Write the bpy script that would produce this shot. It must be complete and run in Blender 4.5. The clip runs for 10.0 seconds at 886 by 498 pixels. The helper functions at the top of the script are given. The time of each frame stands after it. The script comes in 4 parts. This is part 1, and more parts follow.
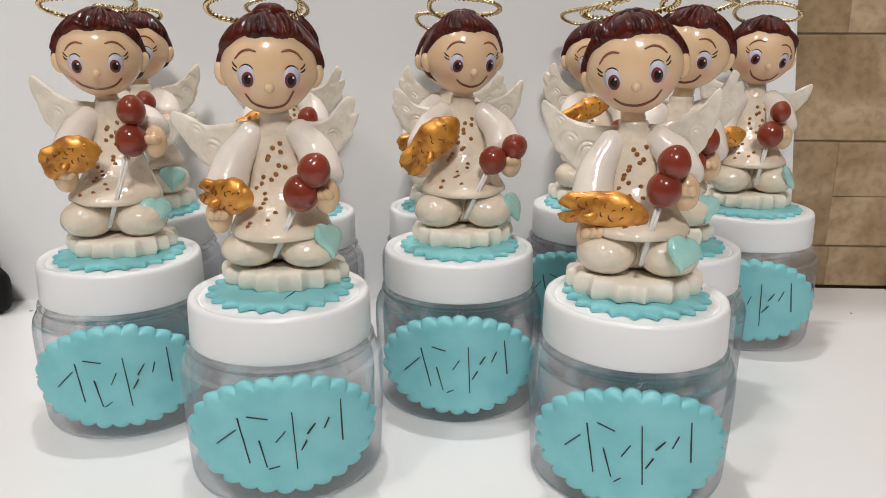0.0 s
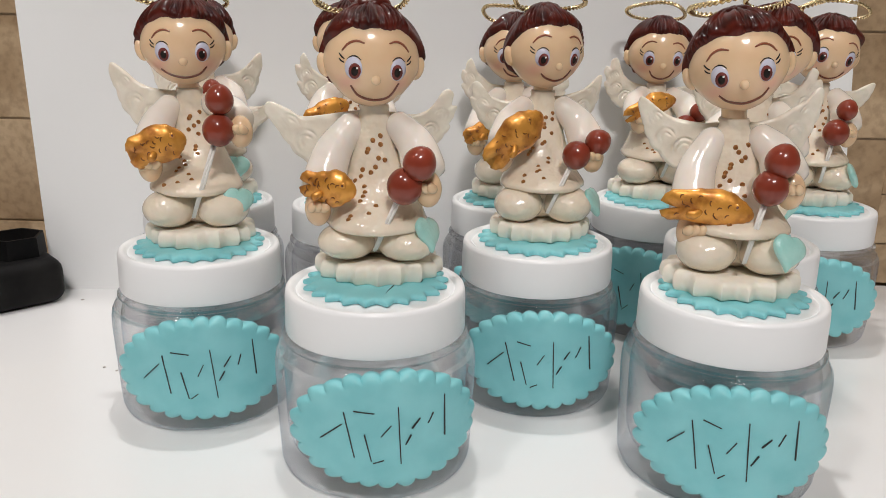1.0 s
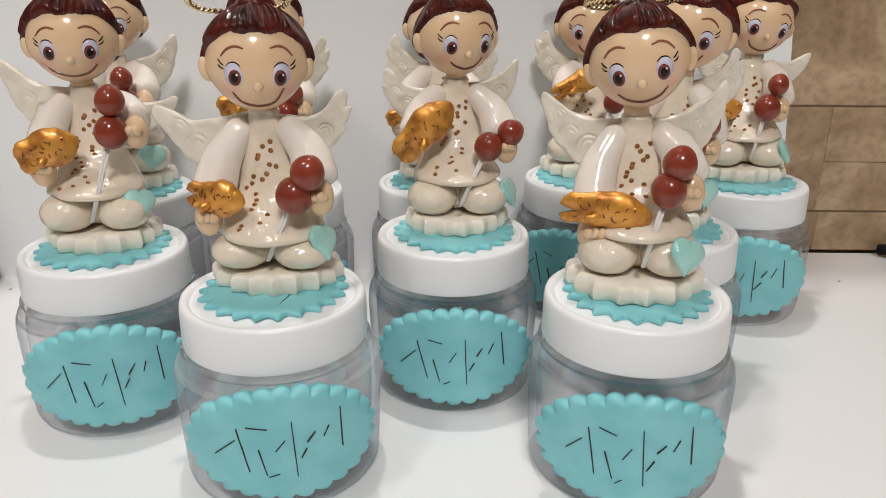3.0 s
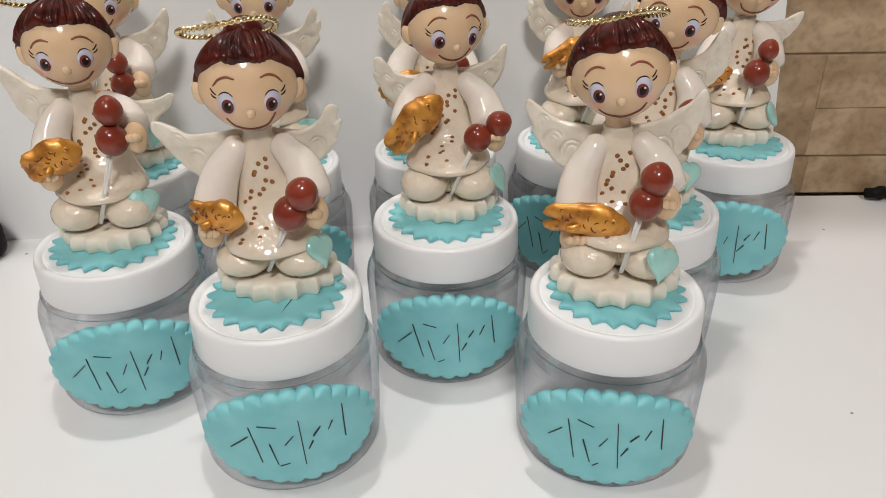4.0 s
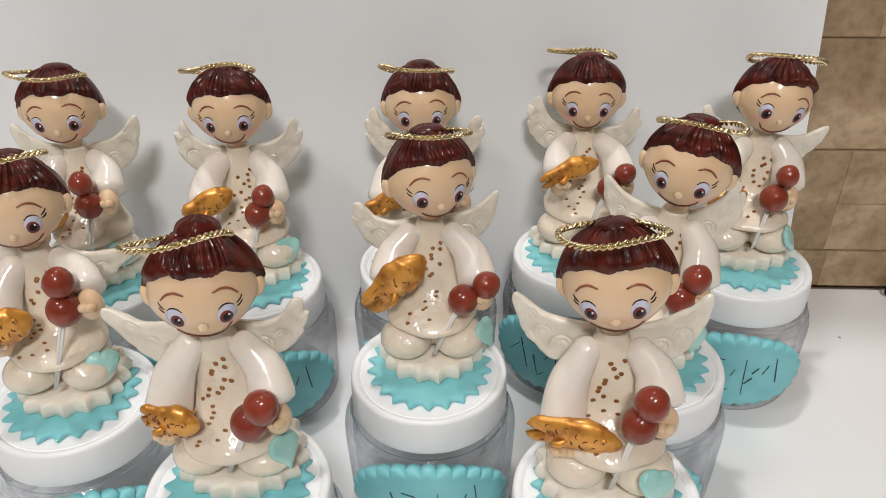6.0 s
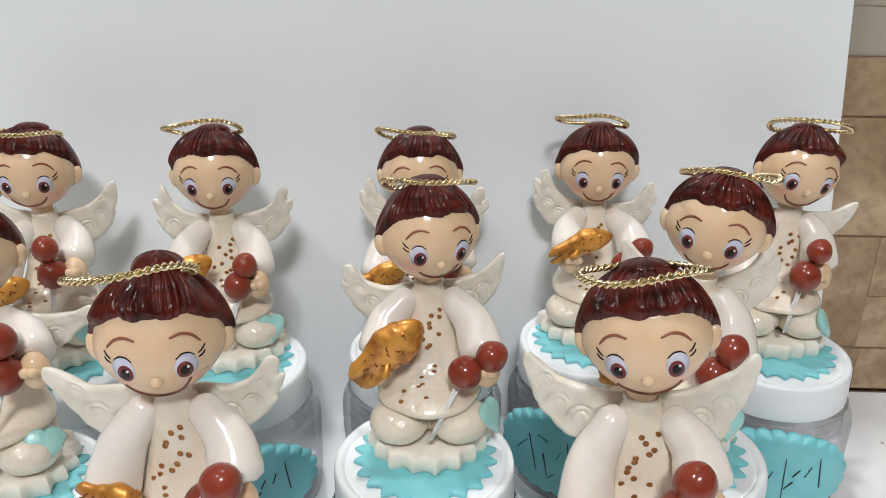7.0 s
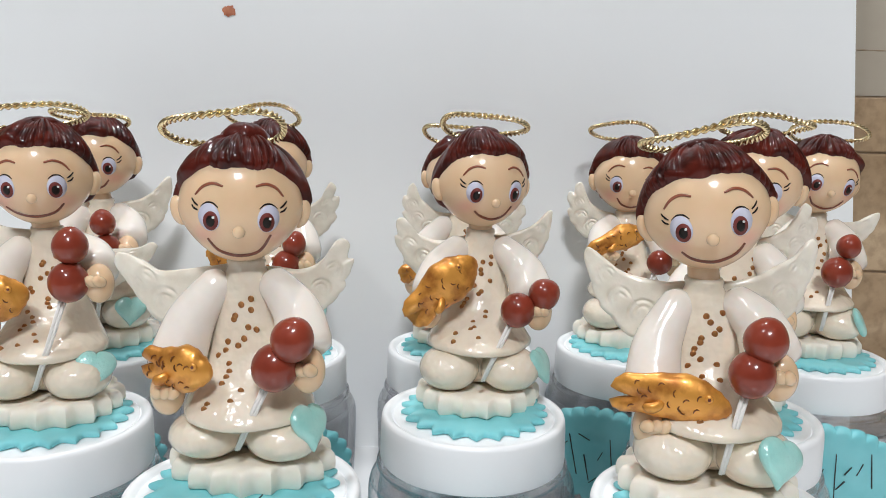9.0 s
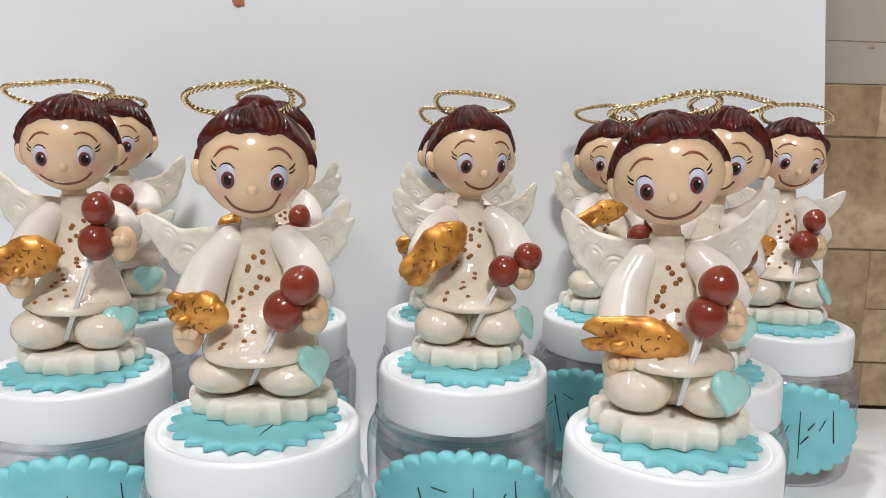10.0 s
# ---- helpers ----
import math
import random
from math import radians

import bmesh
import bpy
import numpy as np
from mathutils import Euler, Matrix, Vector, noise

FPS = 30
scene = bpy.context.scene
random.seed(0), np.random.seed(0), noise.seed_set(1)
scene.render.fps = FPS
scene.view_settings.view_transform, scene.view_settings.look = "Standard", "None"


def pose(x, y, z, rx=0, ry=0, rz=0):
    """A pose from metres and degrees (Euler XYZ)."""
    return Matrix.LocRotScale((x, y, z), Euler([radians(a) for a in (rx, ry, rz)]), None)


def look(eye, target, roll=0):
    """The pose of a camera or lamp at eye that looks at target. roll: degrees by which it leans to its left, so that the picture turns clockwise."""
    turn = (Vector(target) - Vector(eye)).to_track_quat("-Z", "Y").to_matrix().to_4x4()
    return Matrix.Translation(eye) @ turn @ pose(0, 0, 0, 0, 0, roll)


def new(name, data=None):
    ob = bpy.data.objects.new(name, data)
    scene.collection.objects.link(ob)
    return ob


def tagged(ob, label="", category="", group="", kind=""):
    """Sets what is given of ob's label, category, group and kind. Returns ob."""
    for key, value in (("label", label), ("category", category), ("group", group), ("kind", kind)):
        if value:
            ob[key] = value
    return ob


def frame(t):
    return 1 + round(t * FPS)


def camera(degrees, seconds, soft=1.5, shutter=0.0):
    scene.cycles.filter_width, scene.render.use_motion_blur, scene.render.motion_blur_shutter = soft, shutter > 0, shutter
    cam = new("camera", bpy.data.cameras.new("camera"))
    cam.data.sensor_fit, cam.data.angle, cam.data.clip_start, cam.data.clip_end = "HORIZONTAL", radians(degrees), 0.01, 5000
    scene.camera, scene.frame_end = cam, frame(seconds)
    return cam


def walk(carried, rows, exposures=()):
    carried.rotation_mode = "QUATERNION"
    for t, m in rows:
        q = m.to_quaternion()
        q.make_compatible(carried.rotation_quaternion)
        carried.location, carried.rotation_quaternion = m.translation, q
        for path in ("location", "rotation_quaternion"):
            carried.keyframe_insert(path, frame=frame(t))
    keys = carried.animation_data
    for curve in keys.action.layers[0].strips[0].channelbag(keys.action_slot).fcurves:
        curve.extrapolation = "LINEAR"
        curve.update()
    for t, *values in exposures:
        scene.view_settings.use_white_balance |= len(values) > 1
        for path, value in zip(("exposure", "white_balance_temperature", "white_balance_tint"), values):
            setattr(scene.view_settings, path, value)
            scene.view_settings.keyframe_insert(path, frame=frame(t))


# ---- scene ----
cam = camera(58.85, 10.0, soft=0.95)
PATH = [
    (0, (0.01656, -0.04858, 0.15717), (-0.0714, 1.8733, -0.3892), 0.19),
    (0.5, (-0.00010, -0.04872, 0.15722), (-0.0683, 1.8702, -0.4024), 0.71),
    (1, (-0.02237, -0.04861, 0.15795), (-0.0777, 1.8676, -0.4121), 1.17),
    (1.5, (-0.03892, -0.04650, 0.15865), (-0.0898, 1.8654, -0.4263), 1.47),
    (2, (-0.02571, -0.04202, 0.16295), (-0.0648, 1.8663, -0.4345), 1.37),
    (2.5, (-0.00302, -0.03784, 0.16600), (-0.0327, 1.8649, -0.4494), 0.87),
    (4, (0.01488, -0.03041, 0.22435), (-0.0291, 1.7069, -0.7655), -1.13),
    (4.5, (0.01868, -0.02547, 0.25064), (-0.0489, 1.6693, -0.8092), -1.63),
    (5, (0.01867, -0.00819, 0.27494), (-0.0751, 1.6541, -0.8332), -1.86),
    (5.5, (0.02260, 0.00757, 0.28753), (-0.0544, 1.6648, -0.8294), -1.07),
    (6, (0.02633, 0.03425, 0.28149), (-0.0535, 1.7101, -0.8071), -0.64),
    (7.5, (0.02109, 0.05115, 0.22238), (-0.0540, 1.9603, -0.3690), 0.45),
    (8, (0.01308, 0.03646, 0.20485), (-0.0540, 1.9851, -0.2406), 0.75),
    (8.5, (0.00686, 0.02301, 0.18502), (-0.0651, 1.9868, -0.1872), 1.13),
    (9, (0.00716, 0.01667, 0.16801), (-0.0721, 1.9863, -0.1699), 1.32),
    (9.5, (0.01086, -0.00063, 0.16332), (-0.0774, 1.9690, -0.1723), 1.35),
    (10, (0.01173, -0.01064, 0.15981), (-0.0709, 1.9594, -0.1753), 1.42),
]
walk(cam, [(t, look(eye, target, roll)) for t, eye, target, roll in PATH],
     [(0.0, -0.24, 6280, 11), (2.7, -0.26, 6280, 11), (4.0, -0.36, 6350, 11), (5.0, -0.36, 6330, 10), (5.6, -0.32, 6250, 9), (6.2, -0.19, 6150, 10), (7.3, -0.05, 5780, 6), (8.0, 0.01, 5780, 6), (9.0, 0.01, 5780, 7), (10.0, -0.03, 5920, 9)])

# ---- world and light ----
world = bpy.data.worlds.new("world")
scene.world = world
world.use_nodes = True
world.node_tree.nodes["Background"].inputs[0].default_value = (1.0, 0.97, 0.92, 1)
world.node_tree.nodes["Background"].inputs[1].default_value = 0.0


def lamp_bulb(name, eye, aim, power, size, colour):
    lamp = bpy.data.lights.new(name, "AREA")
    lamp.shape, lamp.size, lamp.energy, lamp.color = "DISK", size, power, colour
    ob = new(name, lamp)
    ob.matrix_world = look(eye, aim)
    return ob


# three ceiling lamps: one to the left of the table, one over its back, one in the room behind the viewer
LAMPS = [((-0.65, -0.35), 6.6, 0.20), ((-0.10, 0.53), 8.0, 0.08), ((0.12, -1.05), 31.0, 0.36)]
for (lamp_x, lamp_y), watts, across in LAMPS:
    lamp_bulb("lamp_light", (lamp_x, lamp_y, 1.59), (0.0, 0.25, 0.05), watts, across, (1.0, 0.937, 0.878))


# ---- materials ----
def material(name):
    m = bpy.data.materials.new(name)
    m.use_nodes = True
    return m, m.node_tree, m.node_tree.nodes["Principled BSDF"]


def varied(name, c1, c2, scale, rough=0.4, bump=0.0, bump_scale=None, detail=4.0, coat=0.0, sub=0.0, metal=0.0, depth=0.0002, sub_radius=(1.0, 0.6, 0.4), spec=0.5, relief=5.0, blush=None):
    """Two tones mixed by noise at two scales, with fine relief, in object space."""
    m, nt, p = material(name)
    co = nt.nodes.new("ShaderNodeTexCoord")
    n = nt.nodes.new("ShaderNodeTexNoise")
    n.inputs["Scale"].default_value, n.inputs["Detail"].default_value = scale, detail
    nt.links.new(co.outputs["Object"], n.inputs["Vector"])
    ramp = nt.nodes.new("ShaderNodeValToRGB")
    ramp.color_ramp.elements[0].position, ramp.color_ramp.elements[1].position = 0.35, 0.68
    ramp.color_ramp.elements[0].color, ramp.color_ramp.elements[1].color = (*c1, 1), (*c2, 1)
    nt.links.new(n.outputs["Fac"], ramp.inputs[0])
    nt.links.new(ramp.outputs[0], p.inputs["Base Color"])
    p.inputs["Roughness"].default_value, p.inputs["Metallic"].default_value = rough, metal
    p.inputs["Coat Weight"].default_value, p.inputs["Coat Roughness"].default_value, p.inputs["Specular IOR Level"].default_value = coat, 0.13, spec
    if sub:
        p.inputs["Subsurface Weight"].default_value = sub
        p.inputs["Subsurface Radius"].default_value = sub_radius
        p.inputs["Subsurface Scale"].default_value = 0.002
    if bump:
        b = nt.nodes.new("ShaderNodeTexNoise")
        b.inputs["Scale"].default_value, b.inputs["Detail"].default_value = bump_scale or scale * 6, relief
        nt.links.new(co.outputs["Object"], b.inputs["Vector"])
        k = nt.nodes.new("ShaderNodeBump")
        k.inputs["Strength"].default_value, k.inputs["Distance"].default_value = bump, depth
        nt.links.new(b.outputs["Fac"], k.inputs["Height"])
        nt.links.new(k.outputs[0], p.inputs["Normal"])
        if coat:
            nt.links.new(k.outputs[0], p.inputs["Coat Normal"])
    if blush:
        # rosy chalk where the mesh's own blush value is high
        at = nt.nodes.new("ShaderNodeAttribute")
        at.attribute_name = "blush"
        rosy = nt.nodes.new("ShaderNodeMix")
        rosy.data_type = "RGBA"
        nt.links.new(at.outputs["Fac"], rosy.inputs["Factor"])
        nt.links.new(ramp.outputs[0], rosy.inputs["A"])
        rosy.inputs["B"].default_value = (*blush, 1)
        nt.links.new(rosy.outputs["Result"], p.inputs["Base Color"])
    return m


M_CREAM = varied("cream_clay", (0.77, 0.665, 0.525), (0.835, 0.745, 0.61), 90, 0.45, 0.6, 330, coat=1.0, spec=0.25, sub=0.15, depth=0.0009, relief=1.2)
M_WHITE = varied("white_clay", (0.83, 0.757, 0.672), (0.89, 0.825, 0.75), 80, 0.4, 0.5, 260, coat=1.0, spec=0.25, sub=0.15, depth=0.0004, relief=1.0)
M_WING = varied("pearl_clay", (0.75, 0.685, 0.57), (0.87, 0.81, 0.70), 160, 0.38, 0.5, 420, coat=0.35, sub=0.1, depth=0.0003)
M_PLATE = varied("matt_cream_clay", (0.85, 0.78, 0.66), (0.91, 0.86, 0.76), 120, 0.5, 0.5, 260, coat=0.15, sub=0.1, depth=0.0005)
M_SKIN = varied("skin_clay", (0.77, 0.533, 0.318), (0.835, 0.603, 0.388), 60, 0.45, 0.25, 160, coat=0.9, spec=0.25, sub=0.2, depth=0.0003, relief=1.0, blush=(0.80, 0.42, 0.30))
M_HAIR = varied("brown_clay", (0.034, 0.0040, 0.0022), (0.104, 0.0118, 0.0056), 150, 0.5, 0.3, 420, coat=0.42, depth=0.0003, spec=0.1)
M_RED = varied("red_brown_clay", (0.20, 0.030, 0.014), (0.27, 0.044, 0.021), 110, 0.45, 0.2, 200, coat=0.85, depth=0.0003, spec=0.15)
M_AQUA = varied("aqua_clay", (0.21, 0.57, 0.61), (0.27, 0.65, 0.685), 70, 0.5, 0.3, 300, coat=0.1, sub=0.15, depth=0.0003, sub_radius=(0.5, 1.0, 1.0))
M_HEART = varied("glossy_aqua_clay", (0.35, 0.66, 0.61), (0.46, 0.75, 0.69), 140, 0.3, 0.6, 900, coat=0.8, sub=0.4, depth=0.0004, sub_radius=(0.5, 1.0, 1.0))
M_PLASTIC = varied("white_plastic", (0.885, 0.895, 0.905), (0.915, 0.925, 0.935), 12, 0.32, 0.06, 900, depth=0.0002)
M_EYE = varied("eye_white", (0.58, 0.57, 0.70), (0.70, 0.69, 0.79), 200, 0.4, coat=0.5, spec=0.2)
M_IRIS = varied("eye_brown", (0.15, 0.034, 0.030), (0.21, 0.052, 0.044), 600, 0.5, coat=0.25, spec=0.1)
M_DARK = varied("eye_black", (0.010, 0.007, 0.006), (0.016, 0.011, 0.009), 300, 0.5, coat=0.25, spec=0.1)
M_GLINT = varied("eye_glint", (0.85, 0.85, 0.85), (0.9, 0.9, 0.9), 300, 0.2)
M_LINE = varied("brown_paint", (0.13, 0.03, 0.014), (0.19, 0.05, 0.022), 400, 0.35, coat=0.4)
M_BROW = varied("brow_paint", (0.22, 0.056, 0.022), (0.30, 0.082, 0.034), 400, 0.35, coat=0.4)
M_DOT = varied("bronze_paint", (0.30, 0.12, 0.035), (0.46, 0.22, 0.07), 900, 0.35, metal=0.5)
M_FISHLINE = varied("dark_gold_groove", (0.13, 0.040, 0.008), (0.24, 0.085, 0.016), 500, 0.4, metal=0.3)
M_CORD = varied("gold_cord", (0.64, 0.48, 0.24), (0.90, 0.76, 0.48), 1500, 0.22, 0.5, 2500, metal=1.0, depth=0.0002)
M_INK = varied("black_ink", (0.012, 0.010, 0.010), (0.022, 0.018, 0.018), 300, 0.45)
M_BLACK = varied("black_plastic", (0.004, 0.004, 0.0045), (0.017, 0.016, 0.015), 34, 0.6, 0.3, 500, depth=0.0004, spec=0.14)
M_STEEL = varied("worn_steel", (0.12, 0.12, 0.13), (0.2, 0.2, 0.21), 200, 0.4, metal=0.8)


def gold_material():
    """Gold paint over clay, browner where it is thin."""
    m, nt, p = material("antique_gold_paint")
    co = nt.nodes.new("ShaderNodeTexCoord")
    n = nt.nodes.new("ShaderNodeTexNoise")
    n.inputs["Scale"].default_value, n.inputs["Detail"].default_value = 170, 4
    nt.links.new(co.outputs["Object"], n.inputs["Vector"])
    r = nt.nodes.new("ShaderNodeValToRGB")
    r.color_ramp.elements[0].color, r.color_ramp.elements[1].color = (0.34, 0.105, 0.012, 1), (0.74, 0.34, 0.055, 1)
    r.color_ramp.elements[0].position, r.color_ramp.elements[1].position = 0.3, 0.55
    nt.links.new(n.outputs["Fac"], r.inputs[0])
    nt.links.new(r.outputs[0], p.inputs["Base Color"])
    p.inputs["Metallic"].default_value, p.inputs["Roughness"].default_value = 0.5, 0.42
    p.inputs["Coat Weight"].default_value, p.inputs["Coat Roughness"].default_value = 0.4, 0.14
    k = nt.nodes.new("ShaderNodeBump")
    k.inputs["Strength"].default_value, k.inputs["Distance"].default_value = 0.4, 0.0006
    nt.links.new(n.outputs["Fac"], k.inputs["Height"])
    nt.links.new(k.outputs[0], p.inputs["Normal"])
    return m


M_GOLD = gold_material()


def clear_material(name, colour, rough, ior):
    m, nt, p = material(name)
    p.inputs["Base Color"].default_value = (*colour, 1)
    p.inputs["Transmission Weight"].default_value, p.inputs["Roughness"].default_value, p.inputs["IOR"].default_value = 1.0, rough, ior
    return m


def moulded_clear(name, bend, tint):
    """Moulded clear plastic, its faint milkiness raised to brighten the inside: seen through, glossy towards its edges;
    bend is the share of light that it refracts.
    """
    m, nt, p = material(name)
    nt.nodes.remove(p)
    out = nt.nodes["Material Output"]
    see = nt.nodes.new("ShaderNodeBsdfTransparent")
    see.inputs["Color"].default_value = (0.99, 0.991, 0.994, 1)
    milk_glow = nt.nodes.new("ShaderNodeBsdfTranslucent")
    milk_glow.inputs["Color"].default_value = (0.92, 0.925, 0.95, 1)
    # whitish share stands in for light carried through and bounced inside the jar
    haze = nt.nodes.new("ShaderNodeMixShader")
    haze.inputs[0].default_value = 0.065
    bloom = nt.nodes.new("ShaderNodeBsdfDiffuse")
    bloom.inputs["Color"].default_value = (0.92, 0.925, 0.95, 1)
    both = nt.nodes.new("ShaderNodeMixShader")
    nt.links.new(milk_glow.outputs[0], both.inputs[1])
    nt.links.new(bloom.outputs[0], both.inputs[2])
    nt.links.new(see.outputs[0], haze.inputs[1])
    nt.links.new(both.outputs[0], haze.inputs[2])
    shine = nt.nodes.new("ShaderNodeBsdfGlass")
    shine.inputs["Color"].default_value = (*tint, 1)
    shine.inputs["Roughness"].default_value = 0.02
    shine.inputs["IOR"].default_value = 1.5
    fres = nt.nodes.new("ShaderNodeLayerWeight")
    fres.inputs["Blend"].default_value = 0.5
    power = nt.nodes.new("ShaderNodeMath")
    power.operation, power.inputs[1].default_value = "POWER", 4.0
    scale = nt.nodes.new("ShaderNodeMath")
    scale.operation, scale.inputs[1].default_value, scale.inputs[2].default_value = "MULTIPLY_ADD", 0.95 - bend, bend
    nt.links.new(fres.outputs["Facing"], power.inputs[0])
    nt.links.new(power.outputs[0], scale.inputs[0])
    mix = nt.nodes.new("ShaderNodeMixShader")
    nt.links.new(scale.outputs[0], mix.inputs[0])
    nt.links.new(haze.outputs[0], mix.inputs[1])
    nt.links.new(shine.outputs[0], mix.inputs[2])
    nt.links.new(mix.outputs[0], out.inputs["Surface"])
    return m


M_CLEAR = moulded_clear("clear_plastic", 0.04, (0.78, 0.81, 0.87))
M_THICK = moulded_clear("thick_clear_plastic", 0.45, (0.95, 0.96, 0.985))
M_STICK = clear_material("clear_stick", (0.97, 0.95, 0.91), 0.28, 1.2)
M_STICK.node_tree.nodes["Principled BSDF"].inputs["Transmission Weight"].default_value = 0.25


def panel_material(name, c1, c2, rough, dirt):
    """White sheet with faint large clouds, small specks and a little wear."""
    m, nt, p = material(name)
    co = nt.nodes.new("ShaderNodeTexCoord")
    a = nt.nodes.new("ShaderNodeTexNoise")
    a.inputs["Scale"].default_value, a.inputs["Detail"].default_value = 6, 6
    ra = nt.nodes.new("ShaderNodeValToRGB")
    ra.color_ramp.elements[0].color, ra.color_ramp.elements[1].color = (*c1, 1), (*c2, 1)
    ra.color_ramp.elements[0].position, ra.color_ramp.elements[1].position = 0.3, 0.7
    b = nt.nodes.new("ShaderNodeTexVoronoi")
    b.inputs["Scale"].default_value = 26
    rb = nt.nodes.new("ShaderNodeValToRGB")
    rb.color_ramp.elements[0].color, rb.color_ramp.elements[1].color = (0.55, 0.5, 0.45, 1), (1, 1, 1, 1)
    rb.color_ramp.elements[0].position, rb.color_ramp.elements[1].position = dirt, dirt + 0.02
    mix = nt.nodes.new("ShaderNodeMix")
    mix.data_type, mix.blend_type = "RGBA", "MULTIPLY"
    mix.inputs["Factor"].default_value = 1.0
    for node in (a, b):
        nt.links.new(co.outputs["Object"], node.inputs["Vector"])
    nt.links.new(a.outputs["Fac"], ra.inputs[0])
    nt.links.new(b.outputs["Distance"], rb.inputs[0])
    nt.links.new(ra.outputs[0], mix.inputs["A"])
    nt.links.new(rb.outputs[0], mix.inputs["B"])
    nt.links.new(mix.outputs["Result"], p.inputs["Base Color"])
    p.inputs["Roughness"].default_value = rough
    return m


M_TABLE = panel_material("white_table_top", (0.885, 0.895, 0.895), (0.925, 0.925, 0.925), 0.2, -0.03)
M_BOARD = panel_material("white_board", (0.87, 0.88, 0.88), (0.91, 0.92, 0.92), 0.45, -0.03)
M_SPOT = varied("rust_brown_smear", (0.40, 0.13, 0.06), (0.52, 0.20, 0.10), 300, 0.6)
M_DUST = varied("grey_dust", (0.40, 0.37, 0.34), (0.50, 0.47, 0.44), 500, 0.8)
M_PAINT = varied("wall_paint", (0.17, 0.16, 0.145), (0.21, 0.20, 0.18), 3, 0.8, 0.1, 60, depth=0.001)
M_PLASTER = varied("grey_beige_plaster", (0.37, 0.32, 0.25), (0.45, 0.40, 0.32), 14, 0.75, 0.25, 120, depth=0.0006)
M_GROUT = varied("grout", (0.30, 0.22, 0.145), (0.40, 0.30, 0.20), 60, 0.9, 0.4, 300, depth=0.001)


def tile_material():
    """Beige-brown stone-look tile: broad clouds, veins and grain, a tone of its own for each tile."""
    m, nt, p = material("stone_tile")
    co = nt.nodes.new("ShaderNodeTexCoord")
    info = nt.nodes.new("ShaderNodeObjectInfo")
    add = nt.nodes.new("ShaderNodeVectorMath")
    add.operation = "ADD"
    nt.links.new(co.outputs["Object"], add.inputs[0])
    nt.links.new(info.outputs["Random"], add.inputs[1])
    a = nt.nodes.new("ShaderNodeTexNoise")
    a.inputs["Scale"].default_value, a.inputs["Detail"].default_value, a.inputs["Distortion"].default_value = 26, 8, 0.6
    b = nt.nodes.new("ShaderNodeTexNoise")
    b.inputs["Scale"].default_value, b.inputs["Detail"].default_value = 220, 6
    for node in (a, b):
        nt.links.new(add.outputs[0], node.inputs["Vector"])
    r = nt.nodes.new("ShaderNodeValToRGB")
    r.color_ramp.elements[0].color, r.color_ramp.elements[1].color = (0.25, 0.155, 0.074, 1), (0.60, 0.45, 0.285, 1)
    r.color_ramp.elements[0].position, r.color_ramp.elements[1].position = 0.28, 0.72
    e = r.color_ramp.elements.new(0.5)
    e.color = (0.42, 0.295, 0.172, 1)
    nt.links.new(a.outputs["Fac"], r.inputs[0])
    rb = nt.nodes.new("ShaderNodeValToRGB")
    rb.color_ramp.elements[0].color, rb.color_ramp.elements[1].color = (0.72, 0.70, 0.68, 1), (1, 1, 1, 1)
    rb.color_ramp.elements[0].position, rb.color_ramp.elements[1].position = 0.35, 0.55
    nt.links.new(b.outputs["Fac"], rb.inputs[0])
    mix = nt.nodes.new("ShaderNodeMix")
    mix.data_type, mix.blend_type = "RGBA", "MULTIPLY"
    mix.inputs["Factor"].default_value = 0.7
    nt.links.new(r.outputs[0], mix.inputs["A"])
    nt.links.new(rb.outputs[0], mix.inputs["B"])
    nt.links.new(mix.outputs["Result"], p.inputs["Base Color"])
    p.inputs["Roughness"].default_value = 0.55
    k = nt.nodes.new("ShaderNodeBump")
    k.inputs["Strength"].default_value, k.inputs["Distance"].default_value = 0.5, 0.002
    nt.links.new(a.outputs["Fac"], k.inputs["Height"])
    nt.links.new(k.outputs[0], p.inputs["Normal"])
    return m


M_TILE = tile_material()


def bulb_material():
    m, nt, p = material("bulb_glow")
    p.inputs["Emission Color"].default_value, p.inputs["Emission Strength"].default_value = (1.0, 0.95, 0.87, 1), 6.0
    return m


M_BULB = bulb_material()


# ---- building blocks ----
class Geo:
    """Collects vertices and faces of one mesh, each face with its material."""

    def __init__(self):
        self.v, self.f, self.m, self.mats, self.blush = [], [], [], [], {}

    def slot(self, mat):
        if mat not in self.mats:
            self.mats.append(mat)
        return self.mats.index(mat)

    def add(self, verts, faces, mat, m=None):
        base, k = len(self.v), self.slot(mat)
        for p in verts:
            p = Vector(p)
            self.v.append(m @ p if m is not None else p)
        for f in faces:
            self.f.append([base + i for i in f])
            self.m.append(k)

    def mesh(self, name, smooth=True, angle=None):
        me = bpy.data.meshes.new(name)
        me.from_pydata([tuple(p) for p in self.v], [], self.f)
        for mat in self.mats:
            me.materials.append(mat)
        me.polygons.foreach_set("material_index", self.m)
        if self.blush:
            rosy = me.attributes.new("blush", "FLOAT", "POINT")
            for i, amount in self.blush.items():
                rosy.data[i].value = amount
        bm = bmesh.new()
        bm.from_mesh(me)
        bmesh.ops.recalc_face_normals(bm, faces=bm.faces)
        bm.to_mesh(me)
        bm.free()
        me.polygons.foreach_set("use_smooth", [smooth] * len(me.polygons))
        if angle:
            me.set_sharp_from_angle(angle=radians(angle))
        return me


